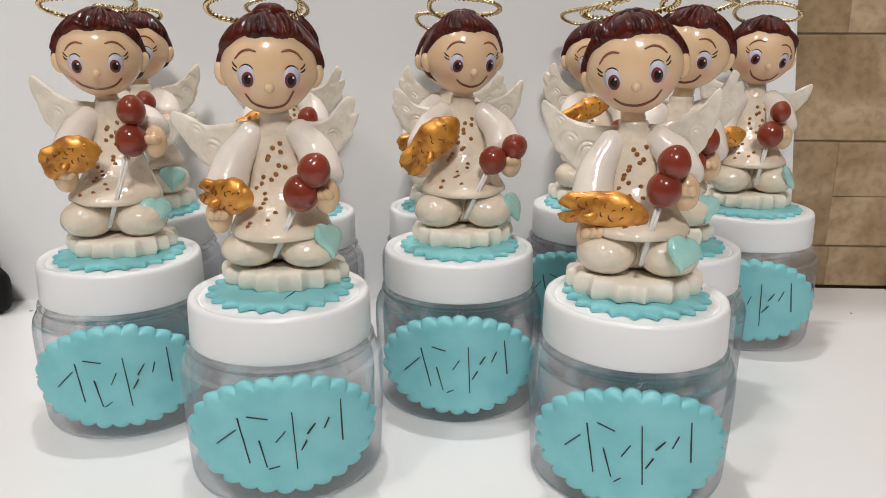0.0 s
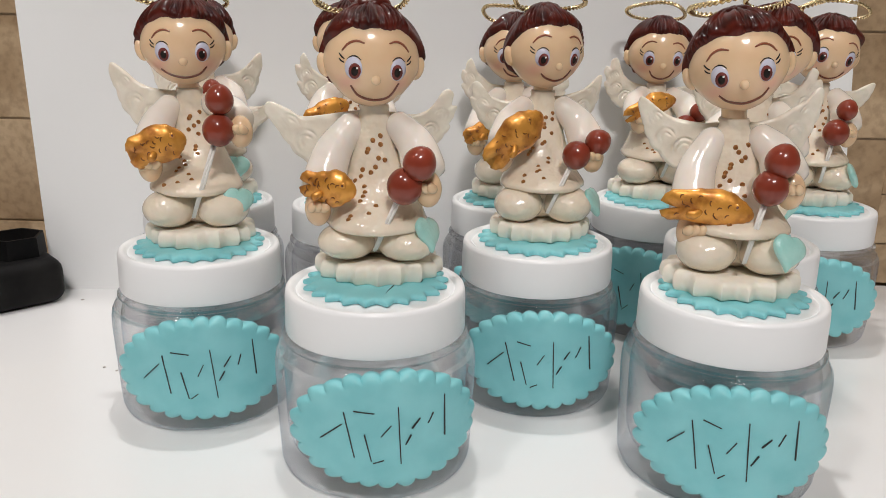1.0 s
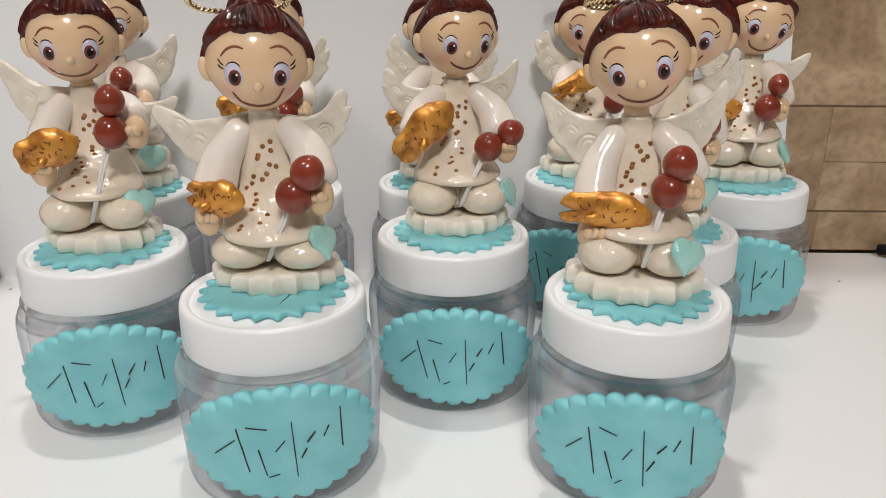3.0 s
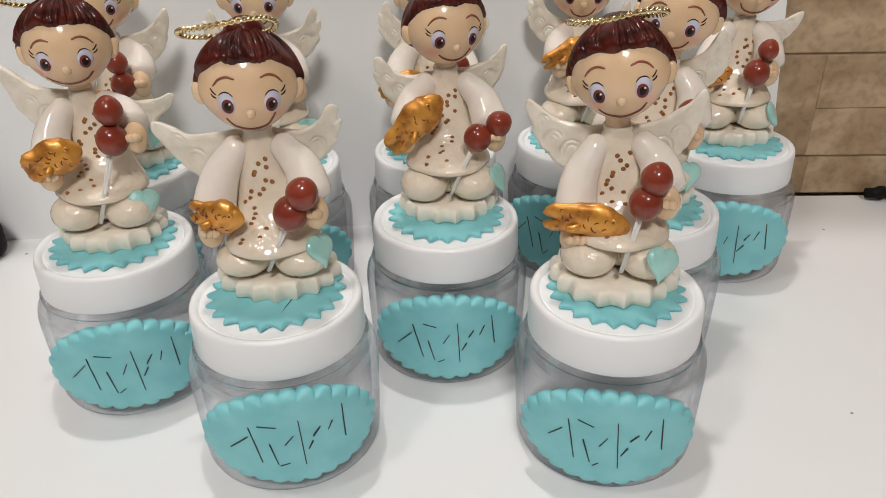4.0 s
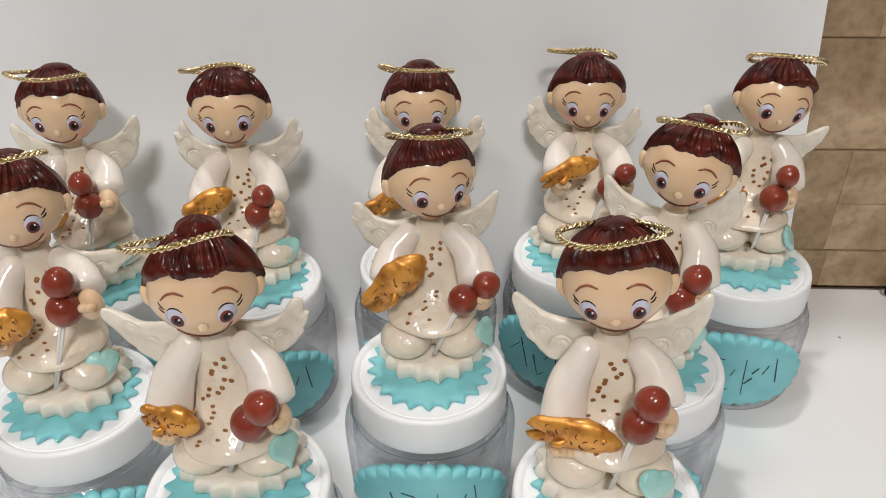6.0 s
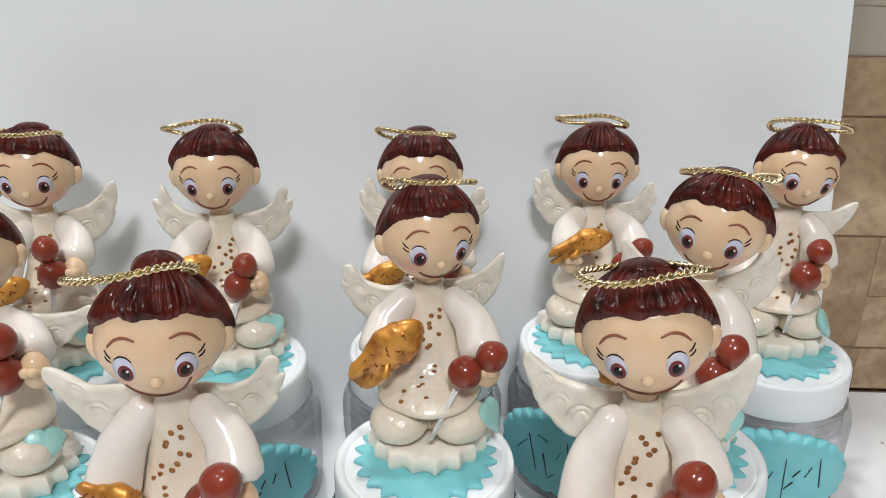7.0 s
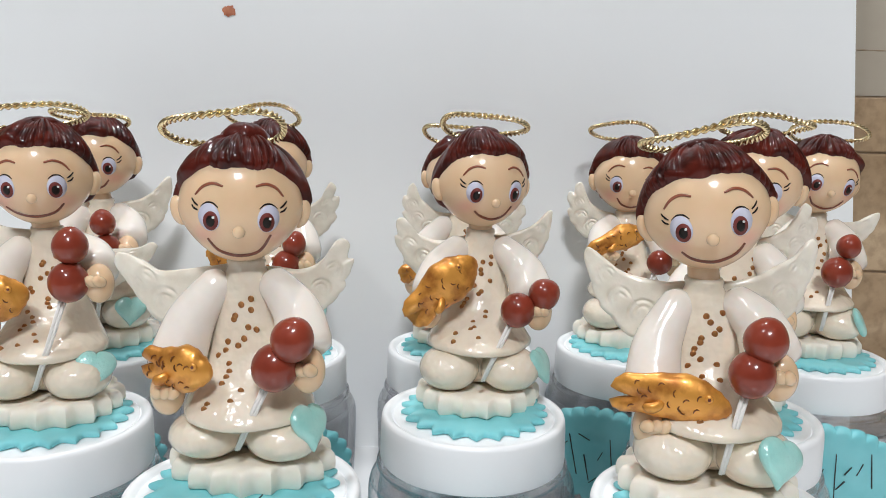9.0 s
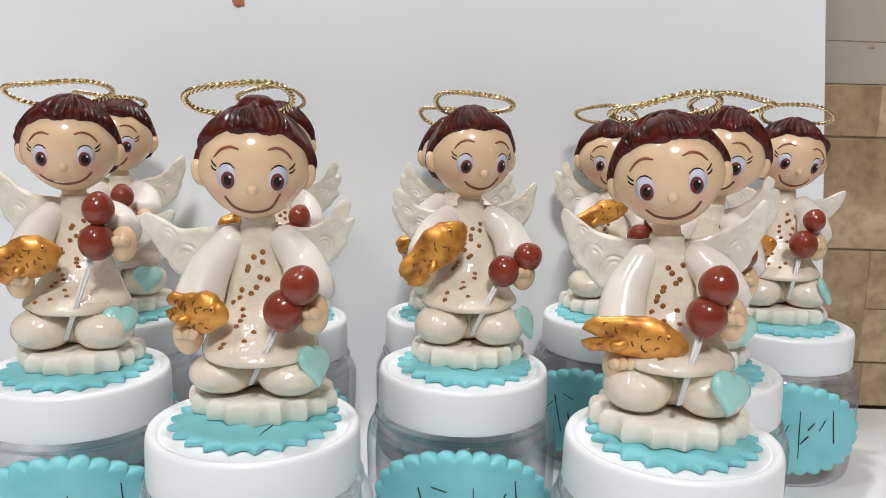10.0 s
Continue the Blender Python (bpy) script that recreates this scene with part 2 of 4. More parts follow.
def grid(rows, cols, fn, closed=True, cap0=False, cap1=False):
    """A sheet of rows x cols points; closed joins the last column to the first."""
    verts = [fn(i, j) for i in range(rows) for j in range(cols)]
    faces = []
    for i in range(rows - 1):
        for j in range(cols if closed else cols - 1):
            a, b = i * cols + j, i * cols + (j + 1) % cols
            faces.append((a, b, b + cols, a + cols))
    if cap0:
        faces.append(tuple(range(cols - 1, -1, -1)))
    if cap1:
        faces.append(tuple((rows - 1) * cols + j for j in range(cols)))
    return verts, faces


def lathe(profile, seg=64):
    """Turns (radius, z) pairs round the z axis; ends are capped."""
    def fn(i, j):
        r, z = profile[i]
        a = 2 * math.pi * j / seg
        return (r * math.cos(a), r * math.sin(a), z)
    return grid(len(profile), seg, fn, True, True, True)


def ball(rx, ry, rz, seg=24, rings=14, shape=None):
    def fn(i, j):
        th = math.pi * (0.02 + 0.96 * i / (rings - 1)) - math.pi / 2
        a = 2 * math.pi * j / seg
        d = Vector((math.cos(th) * math.cos(a), math.cos(th) * math.sin(a), math.sin(th)))
        k = shape(d) if shape else 1.0
        return (d.x * rx * k, d.y * ry * k, d.z * rz * k)
    return grid(rings, seg, fn, True, True, True)


def smooth_path(pts, n):
    """n points along a Catmull-Rom curve through pts."""
    pts = [Vector(p) for p in pts]
    out = []
    for k in range(n):
        s = k / (n - 1) * (len(pts) - 1)
        i = min(int(s), len(pts) - 2)
        t = s - i
        p0, p1, p2, p3 = pts[max(i - 1, 0)], pts[i], pts[i + 1], pts[min(i + 2, len(pts) - 1)]
        out.append(0.5 * (2 * p1 + (p2 - p0) * t + (2 * p0 - 5 * p1 + 4 * p2 - p3) * t * t + (3 * p1 - p0 - 3 * p2 + p3) * t ** 3))
    return out


def tube(path, radii, seg=8, flat=1.0):
    """A round-ended tube along path; radii is one number or one for each point."""
    n = len(path)
    if not hasattr(radii, "__len__"):
        radii = [radii] * n
    rows = []
    for i, p in enumerate(path):
        d = (path[min(i + 1, n - 1)] - path[max(i - 1, 0)]).normalized()
        u = d.cross(Vector((0.0, 1.0, 0.03))).normalized()
        w = d.cross(u).normalized()
        rows.append((p, u, w, radii[i]))
    def fn(i, j):
        p, u, w, r = rows[i]
        a = 2 * math.pi * j / seg
        return p + u * (r * math.cos(a)) + w * (r * flat * math.sin(a))
    return grid(n, seg, fn, True, True, True)


def plain(name, me, parent=None, label="", m=None):
    ob = new(name, me)
    if parent is not None:
        ob.parent = parent
    if m is not None:
        ob.matrix_basis = m
    if label:
        ob["label"] = label
    return ob


def block_mesh(name, x0, x1, y0, y1, z0, z1, mat, bevel=0.0, segments=2):
    me = bpy.data.meshes.new(name)
    bm = bmesh.new()
    bmesh.ops.create_cube(bm, size=1.0)
    for v in bm.verts:
        v.co = Vector(((x0 + x1) / 2 + v.co.x * (x1 - x0), (y0 + y1) / 2 + v.co.y * (y1 - y0), (z0 + z1) / 2 + v.co.z * (z1 - z0)))
    if bevel:
        bmesh.ops.bevel(bm, geom=bm.edges[:], offset=bevel, segments=segments, affect="EDGES", profile=0.5)
    bm.to_mesh(me)
    bm.free()
    me.materials.append(mat)
    return me


# ---- the room and the table ----
WALL_Y = 0.432
tagged(plain("table_top", block_mesh("table_top", -0.98, 1.0, -0.45, WALL_Y - 0.001, -0.03, 0.0, M_TABLE, 0.002)),
       "smooth white table top with small specks, against the tiled wall", "table", kind="structure")
tagged(plain("floor", block_mesh("floor", -1.0, 1.6, -2.2, WALL_Y, -0.80, -0.75, M_PAINT)), "plain taupe floor of the room", "floor", kind="structure")
tagged(plain("ceiling", block_mesh("ceiling", -1.0, 1.6, -2.2, WALL_Y + 0.5, 1.65, 1.70, M_PAINT)), "plain taupe painted ceiling", "ceiling", kind="structure")
tagged(plain("wall_south", block_mesh("wall_south", -1.0, 1.6, -2.25, -2.2, -0.8, 1.7, M_PAINT)), "plain taupe painted wall", "wall", kind="structure")
tagged(plain("wall_west", block_mesh("wall_west", -1.05, -1.0, -2.25, WALL_Y + 0.55, -0.8, 1.7, M_PAINT)), "plain taupe painted wall", "wall", kind="structure")
tagged(plain("wall_east", block_mesh("wall_east", 1.6, 1.65, -2.25, WALL_Y + 0.55, -0.8, 1.7, M_PAINT)), "plain taupe painted wall", "wall", kind="structure")
tagged(plain("wall_north_upper", block_mesh("wall_north_upper", -1.0, 1.6, WALL_Y + 0.50, WALL_Y + 0.55, 0.55, 1.7, M_PAINT)), "plain taupe painted wall set back above the tiles", "wall", kind="structure")
wall_north = tagged(plain("wall_north", block_mesh("wall_north", -1.0, 1.6, WALL_Y + 0.004, WALL_Y + 0.5, -0.8, 0.55, M_GROUT)),
                    "wall clad in beige-brown stone-look tiles with brown joints", "wall", kind="structure")


def bulb(name, label, m):
    lamp = tagged(new(name), label, "lamp", "room lamps")
    lamp.matrix_basis = m
    g = Geo()
    g.add(*lathe([(0.0, 0.0), (0.070, 0.0), (0.074, -0.012), (0.070, -0.02), (0.0, -0.02)], 40), M_PLASTIC)
    plain("lamp_base", g.mesh("lamp_base", angle=40), lamp)
    g = Geo()
    g.add(*lathe([(0.0, -0.021), (0.066, -0.021), (0.063, -0.034), (0.045, -0.046), (0.0, -0.050)], 40), M_BULB)
    plain("diffuser", g.mesh("diffuser"), lamp)


for (lamp_x, lamp_y), watts, across in LAMPS:
    bulb("ceiling_lamp", "small round glowing ceiling lamp", pose(lamp_x, lamp_y, 1.65))


# ---- white board that leans on the wall ----
def board():
    # bottom edge runs askew to the wall; the sheet leans back a little
    def place(x, z, back):
        return Vector((x, 0.3960 + 0.07 * x + 0.045 * z + back, z))
    left, right, top, d = ((-0.2625, 0.0), (-0.2730, 0.36)), ((0.2050, 0.0), (0.1780, 0.36)), 0.36, 0.004
    v, f = [], []
    nx, nz = 24, 18
    for back in (0.0, d):
        for i in range(nz + 1):
            for j in range(nx + 1):
                s, z = j / nx, top * i / nz
                x = (left[0][0] + (left[1][0] - left[0][0]) * z / top) * (1 - s) + (right[0][0] + (right[1][0] - right[0][0]) * z / top) * s
                v.append(place(x, z, back))
    w, n = nx + 1, (nx + 1) * (nz + 1)
    for k in (0, n):
        f += [(k + i * w + j, k + i * w + j + 1, k + (i + 1) * w + j + 1, k + (i + 1) * w + j) for i in range(nz) for j in range(nx)]
    rim = [j for j in range(nx)] + [i * w + nx for i in range(nz)] + [nz * w + j for j in range(nx, 0, -1)] + [i * w for i in range(nz, 0, -1)]
    f += [(a, b, b + n, a + n) for a, b in zip(rim, rim[1:] + rim[:1])]
    g = Geo()
    g.add(v, f, M_BOARD)
    ob = tagged(plain("white_board", g.mesh("white_board", angle=30)), "plain white panel board leaning on the tiled wall", "board")
    s = Geo()
    rnd = random.Random(4)
    at = place(-0.1120, 0.2140, -0.0004)
    ring = [(at + Vector((0.0034 * math.cos(a) * rnd.uniform(0.7, 1.1), 0, 0.0030 * math.sin(a) * rnd.uniform(0.7, 1.1)))) for a in [i * math.pi / 9 for i in range(18)]]
    ring = [Vector((p.x, place(p.x, p.z, -0.0004).y, p.z)) for p in ring]
    top_pt = at + Vector((0, -0.0006, 0))
    s.add([*ring, top_pt], [(i, (i + 1) % 18, 18) for i in range(18)], M_SPOT)
    plain("smear", s.mesh("smear"), ob, "small rust-brown smear")


board()


# ---- jars ----
LID_R, BODY_R = 0.0318, 0.0361
PLATE_Z, LID_Z = 0.0750, 0.0663


def jar_body_mesh():
    b = BODY_R
    outer = [(0.0, 0.0016), (0.020, 0.0014), (b - 0.0060, 0.0), (b - 0.0036, 0.0002), (b - 0.0021, 0.0014), (b - 0.0013, 0.0036), (b - 0.0010, 0.0080), (b - 0.0005, 0.020), (b, 0.036), (b - 0.0001, 0.0405),
             (b - 0.0006, 0.0432), (b - 0.0018, 0.0455), (b - 0.0034, 0.0469), (0.0321, 0.0474), (0.0317, 0.0478), (0.0320, 0.0482), (0.0328, 0.0485), (0.0332, 0.0490), (0.0331, 0.0496), (0.0325, 0.0500),
             (0.0312, 0.0502), (0.0296, 0.0505), (0.0296, 0.058), (0.0296, 0.0625)]
    inner = [(0.0278, 0.0625), (0.0278, 0.0500), (b - 0.0078, 0.0472), (b - 0.0054, 0.0455), (b - 0.0039, 0.0428), (b - 0.0034, 0.0400), (b - 0.0032, 0.036), (b - 0.0035, 0.020), (b - 0.0040, 0.0125),
             (b - 0.0052, 0.0090), (b - 0.0076, 0.0068), (0.020, 0.0060), (0.0, 0.0062)]
    g = Geo()
    g.add(*lathe(outer + inner, 96), M_CLEAR)
    me = g.mesh("jar_body")
    # the thick moulded neck ring bends the light, the thin wall hardly does
    me.materials.append(M_THICK)
    for p in me.polygons:
        if p.center.z > 0.0440:
            p.material_index = 1
    return me


def lid_mesh():
    r, z = LID_R, LID_Z
    p = [(0.0, z - 0.0002), (r - 0.0043, z - 0.0002), (r - 0.0039, z - 0.0007), (r - 0.0035, z - 0.0002), (r - 0.0029, z + 0.0005), (r - 0.0015, z + 0.0008), (r - 0.0006, z + 0.0004), (r - 0.0002, z - 0.0008),
         (r, z - 0.003), (r + 0.0002, 0.0521), (r, 0.0513), (r - 0.0011, 0.0513), (r - 0.0015, 0.0521), (r - 0.0016, 0.0635), (0.0, 0.0638)]
    g = Geo()
    g.add(*lathe(p, 96), M_PLASTIC)
    return g.mesh("lid", angle=50)


def cut_disc(rx, ry, z0, z1, teeth, cut, mat, seed, name, wobble=0.0):
    """A cookie-cut clay disc with outward points and hollow arcs between them."""
    rnd = random.Random(seed)
    n = teeth * 8
    ph = [rnd.uniform(0, 6.28) for _ in range(4)]
    def rim(a, k):
        # points with worn tips
        soft = (math.sqrt(math.sin(a * teeth / 2) ** 2 + 0.05) - 0.2236) / 0.801
        w = 1 + wobble * (math.sin(2 * a + ph[0]) + 0.6 * math.sin(5 * a + ph[1]) + 0.5 * math.sin(9 * a + ph[2]))
        return k * w * (1 - cut * soft)
    rows = [(0.05, z1, 0), (0.55, z1, 0), (0.88, z1, 0), (0.945, z1 - 0.05 * (z1 - z0), 1), (0.985, z1 - 0.22 * (z1 - z0), 1), (1.0, (z0 + z1) / 2, 1), (0.995, z0 + 0.15 * (z1 - z0), 1), (0.96, z0, 1), (0.3, z0, 0)]
    def fn(i, j):
        k, z, tooth = rows[i]
        a = 2 * math.pi * j / n
        r = rim(a, k) if tooth or k > 0.8 else k
        dz = wobble * 0.02 * math.sin(3 * a + ph[3]) * k if z > z0 + 1e-6 else 0
        return (rx * r * math.cos(a), ry * r * math.sin(a), z + dz)
    g = Geo()
    g.add(*grid(len(rows), n, fn, True, True, True), mat)
    return g.mesh(name, angle=55)


BEND = 1.25 * BODY_R


def plaque_point(u, z, h):
    """A point of the plaque: u along its face, z up, h out of the jar; stiff clay bends less than the jar does."""
    a = u / BEND
    return ((BEND + h) * math.sin(a), -(BEND + h) * math.cos(a) + BEND - BODY_R, z - 1.4 * u * u)


def plaque_mesh(seed, up):
    """An oval clay plaque with round lobes, pressed on the jar's body."""
    rnd = random.Random(seed)
    lobes, per = 26, 12
    n = lobes * per
    tilt, ph = rnd.uniform(-0.03, 0.03), rnd.uniform(0, 6.28)
    # angles that divide the oval's rim into equal lengths
    fine = [2 * math.pi * i / 1440 for i in range(1441)]
    run = [0.0]
    for a, b in zip(fine, fine[1:]):
        run.append(run[-1] + math.hypot(0.0346 * (math.cos(b) - math.cos(a)), 0.0212 * (math.sin(b) - math.sin(a))))
    angles = [float(v) for v in np.interp([run[-1] * j / n for j in range(n)], run, fine)]
    swell = [rnd.uniform(-0.012, 0.012) for _ in range(lobes)]
    rows = [(0.02, 0.0024), (0.4, 0.0024), (0.70, 0.0024), (0.82, 0.0024), (0.88, 0.0023), (0.93, 0.0019), (0.97, 0.0012), (1.0, 0.0003), (0.995, -0.0008), (0.97, -0.0030)]
    def fn(i, j):
        k, h = rows[i]
        a = angles[j]
        lobe = abs(math.sin(math.pi * j / per)) ** 0.7
        edge = min(1.0, max(0.0, (k - 0.80) / 0.15))
        r = k * (1 - (0.085 * (1 - lobe) - swell[j // per] * lobe) * edge) * (1 + 0.012 * math.sin(3 * a + ph))
        u, z = 0.0346 * r * math.cos(a), 0.0212 * r * math.sin(a)
        u, z = u - z * tilt, z + u * tilt
        return plaque_point(u, up + z, h)
    g = Geo()
    g.add(*grid(len(rows), n, fn, True, True, False), M_AQUA)
    return g.mesh("name_plaque", angle=70)


# slanted pen bars: (across, up) of both ends in millimetres
PEN_BARS = [(-21, -2, -15, 4), (-14, 8, -11, -8.5), (-10.5, 9, -5, 7.5), (-8, 0.5, -5.5, -10), (-4.8, -11, -2.2, -9), (-2, -1, 0, 3), (3, 9.5, 4.2, -11), (5.2, -4.5, 7.2, -1), (7.5, 1, 10, 5), (12, 2, 14, 6), (17.5, 11, 19, -3.5)]


def lettering_mesh(seed, up):
    rnd = random.Random(seed)
    g = Geo()
    for u0, z0, u1, z1 in PEN_BARS:
        j = [rnd.uniform(-0.6, 0.6) for _ in range(4)]
        a, b = Vector(((u0 + j[0]) / 1000, (z0 + j[1]) / 1000)), Vector(((u1 + j[2]) / 1000, (z1 + j[3]) / 1000))
        d = (b - a).normalized()
        s = Vector((-d.y, d.x)) * 0.00017
        n = 8
        pts = []
        for i in range(n + 1):
            p = a + (b - a) * i / n
            for q in (p + s, p - s):
                pts.append(plaque_point(q.x, up + q.y, 0.00258))
        pts += [plaque_point((a + (b - a) * i / n + e * s).x, up + (a + (b - a) * i / n + e * s).y, 0.0020) for i in range(n + 1) for e in (1, -1)]
        m = 2 * (n + 1)
        f = [(2 * i, 2 * i + 1, 2 * i + 3, 2 * i + 2) for i in range(n)]
        f += [(m + 2 * i, m + 2 * i + 2, m + 2 * i + 3, m + 2 * i + 1) for i in range(n)]
        f += [(2 * i, 2 * i + 2, m + 2 * i + 2, m + 2 * i) for i in range(n)] + [(2 * i + 1, m + 2 * i + 1, m + 2 * i + 3, 2 * i + 3) for i in range(n)]
        f += [(0, m, m + 1, 1), (2 * n, 2 * n + 1, m + 2 * n + 1, m + 2 * n)]
        g.add(pts, f, M_INK)
    return g.mesh("lettering", smooth=False)


JAR_BODY, LID = jar_body_mesh(), lid_mesh()


def favour_jar(x, y, face, plate_dx, plate_dy, plate_turn, seed, cracked=False):
    jar = tagged(new("favour_jar"), "clear plastic jar with white lid and " + ("cracked aqua disc" if cracked else "lobed aqua clay plaque"),
                 "jar", "party favour jars")
    jar.location = (x, y, 0)
    body = plain("jar_body", JAR_BODY, jar, "empty clear plastic body")
    body.rotation_euler.z = radians(seed * 37)
    lid = plain("lid", LID, jar, "white plastic screw lid")
    disc = plain("clay_disc", cut_disc(0.0258, 0.0258, LID_Z - 0.0002, LID_Z + 0.0020, 22, 0.125, M_AQUA, seed, "clay_disc", 0.008), lid, "aqua cookie-cut clay disc",
                 pose(plate_dx * 0.25, plate_dy * 0.15, 0, 0, 0, seed * 23))
    if cracked:
        g = Geo()
        path = [Vector((0.0070, -0.0065, LID_Z + 0.0020)), Vector((0.0064, -0.0092, LID_Z + 0.00205)), Vector((0.0056, -0.0120, LID_Z + 0.00205)), Vector((0.0052, -0.0150, LID_Z + 0.0020))]
        g.add(*tube(smooth_path(path, 12), [0.00042 - 0.00034 * i / 11 for i in range(12)], 6, 0.4), M_INK)
        plain("crack", g.mesh("crack"), lid, "thin dark crack")
    wide = 1.09 if seed == 2 else 1.0
    plain("scalloped_base", cut_disc(0.0224 * wide, 0.0206 * wide, LID_Z + 0.0021, PLATE_Z, 17, 0.115, M_PLATE, seed + 50, "scalloped_base", 0.030), lid, "thick cream clay base with scalloped edge",
          pose(plate_dx, plate_dy, 0, 0, 0, plate_turn))
    up = 0.0278 + (0.0008, -0.0014, -0.0003, -0.0008, 0.0, 0.0, 0.0, 0.0, 0.0, 0.0)[seed - 1]
    plaque = plain("name_plaque", plaque_mesh(seed, up), jar, "oval aqua clay plaque with lobed edge", pose(0, 0, 0, 0, 0, face))
    plain("lettering", lettering_mesh(seed, up), plaque, "thin black pen strokes")
    return jar


# ---- figurines ----
HEAD = Vector((0.0157, 0.0146, 0.0164))


def head_radius(d):
    """The head's shape: fuller cheeks, a narrower chin and a flat face."""
    k = 1.0
    k *= 1 + 0.05 * math.exp(-((d.z + 0.15) / 0.35) ** 2) * (abs(d.x) ** 1.5)
    if d.z < -0.25:
        k *= 1 - 0.07 * (-d.z - 0.25) * abs(d.x)
    return k


def head_front(x, z, proud=0.0):
    """The point of the face in front of (x, z)."""
    q = 1 - (x / HEAD.x) ** 2 - (z / HEAD.z) ** 2
    y = -math.sqrt(max(q, 0.02))
    d = Vector((x / HEAD.x, y, z / HEAD.z)).normalized()
    k = head_radius(d)
    return Vector((d.x * (HEAD.x * k + proud), d.y * (HEAD.y * k + proud), d.z * (HEAD.z * k + proud)))


def face_disc(g, cx, cz, rx, rz, proud, mat, m, turn=0.0):
    n = 20
    c, s = math.cos(turn), math.sin(turn)
    v = [head_front(cx, cz, proud + 0.0001)]
    for k in (0.5, 1.0, 1.03):
        for i in range(n):
            a = 2 * math.pi * i / n
            u, w = rx * k * math.cos(a), rz * k * math.sin(a)
            v.append(head_front(cx + u * c - w * s, cz + u * s + w * c, proud if k < 1.02 else -0.0003))
    f = [(0, 1 + i, 1 + (i + 1) % n) for i in range(n)]
    for r in (0, 1):
        f += [(1 + r * n + i, 1 + (r + 1) * n + i, 1 + (r + 1) * n + (i + 1) % n, 1 + r * n + (i + 1) % n) for i in range(n)]
    g.add(v, f, mat, m)


def face_line(g, pts, radius, mat, m, n=14):
    path = smooth_path([Vector((x, 0, z)) for x, z in pts], n)
    path = [head_front(p.x, p.z, 0.0) for p in path]
    g.add(*tube(path, [radius * (0.55 + 0.45 * math.sin(math.pi * (i + 0.6) / (n + 0.2))) for i in range(n)], 6), mat, m)


def hair(g, m, rnd, bun):
    """A cap of combed strands from a low hairline up to a knot at the back of the crown."""
    n, rows = 360, 18
    knot = Vector((0.05, 0.28, 0.96)).normalized()
    side = rnd.uniform(-0.1, 0.1)
    jitter = [rnd.uniform(-1, 1) for _ in range(60)]
    def wave(a):
        return a * 13 + 2.4 * math.sin(a * 3 + jitter[1] * 3) + 1.5 * math.sin(a * 5 + jitter[6] * 3)

    def low(a):
        # a = 0 in front; elevation of the hairline
        f = math.cos(a)
        if f > 0:
            e = -3 + 39 * min(1, f * 1.25) ** 0.62
        else:
            e = -3 - 46 * min(1, -f * 1.4)
        return radians(e + 1.3 * math.sin(9 * a + jitter[0] * 3) - 0.7 * abs(math.sin(wave(a))))
    def fn(i, j):
        a = 2 * math.pi * j / n
        e = low(a)
        d0 = Vector((math.sin(a + side * 0.2) * math.cos(e), -math.cos(a) * math.cos(e), math.sin(e)))
        t = i / (rows - 1)
        d = d0.lerp(knot, t * 0.985).normalized()
        strand = abs(math.sin(wave(a) + t * (3.6 * math.sin(2 * a + jitter[4] * 3) + 2.0))) ** 0.42 * (0.72 + 0.28 * math.sin(7 * a + jitter[5] * 5))
        crease = math.exp(-(math.sin(1.7 * wave(a) + 2.2 * t + jitter[7] * 3) / 0.22) ** 2) * min(1.0, 5 * t)
        thick = 0.0 if i == 0 else 0.052 + 0.150 * strand * (1 - 0.45 * t) * min(1.0, 0.45 + 4 * t) - 0.030 * crease * (1 - 0.5 * t)
        if i == 1:
            thick *= 0.8
        k = head_radius(d) * (0.985 + thick)
        return Vector((d.x * HEAD.x * k, d.y * HEAD.y * k, d.z * HEAD.z * k))
    g.add(*grid(rows, n, fn, True, True, True), M_HAIR, m)
    # flat knot on the crown
    def lump(d):
        return 1 + 0.05 * math.sin(7 * math.atan2(d.y, d.x) + jitter[3])
    g.add(*ball(0.0066 + 0.1 * bun, 0.0058 + 0.1 * bun, 0.0026 + bun, 28, 12, lump), M_HAIR, m @ Matrix.Translation((0.0005, 0.0042, HEAD.z * 0.985)) @ Matrix.Rotation(radians(-14), 4, "X"))


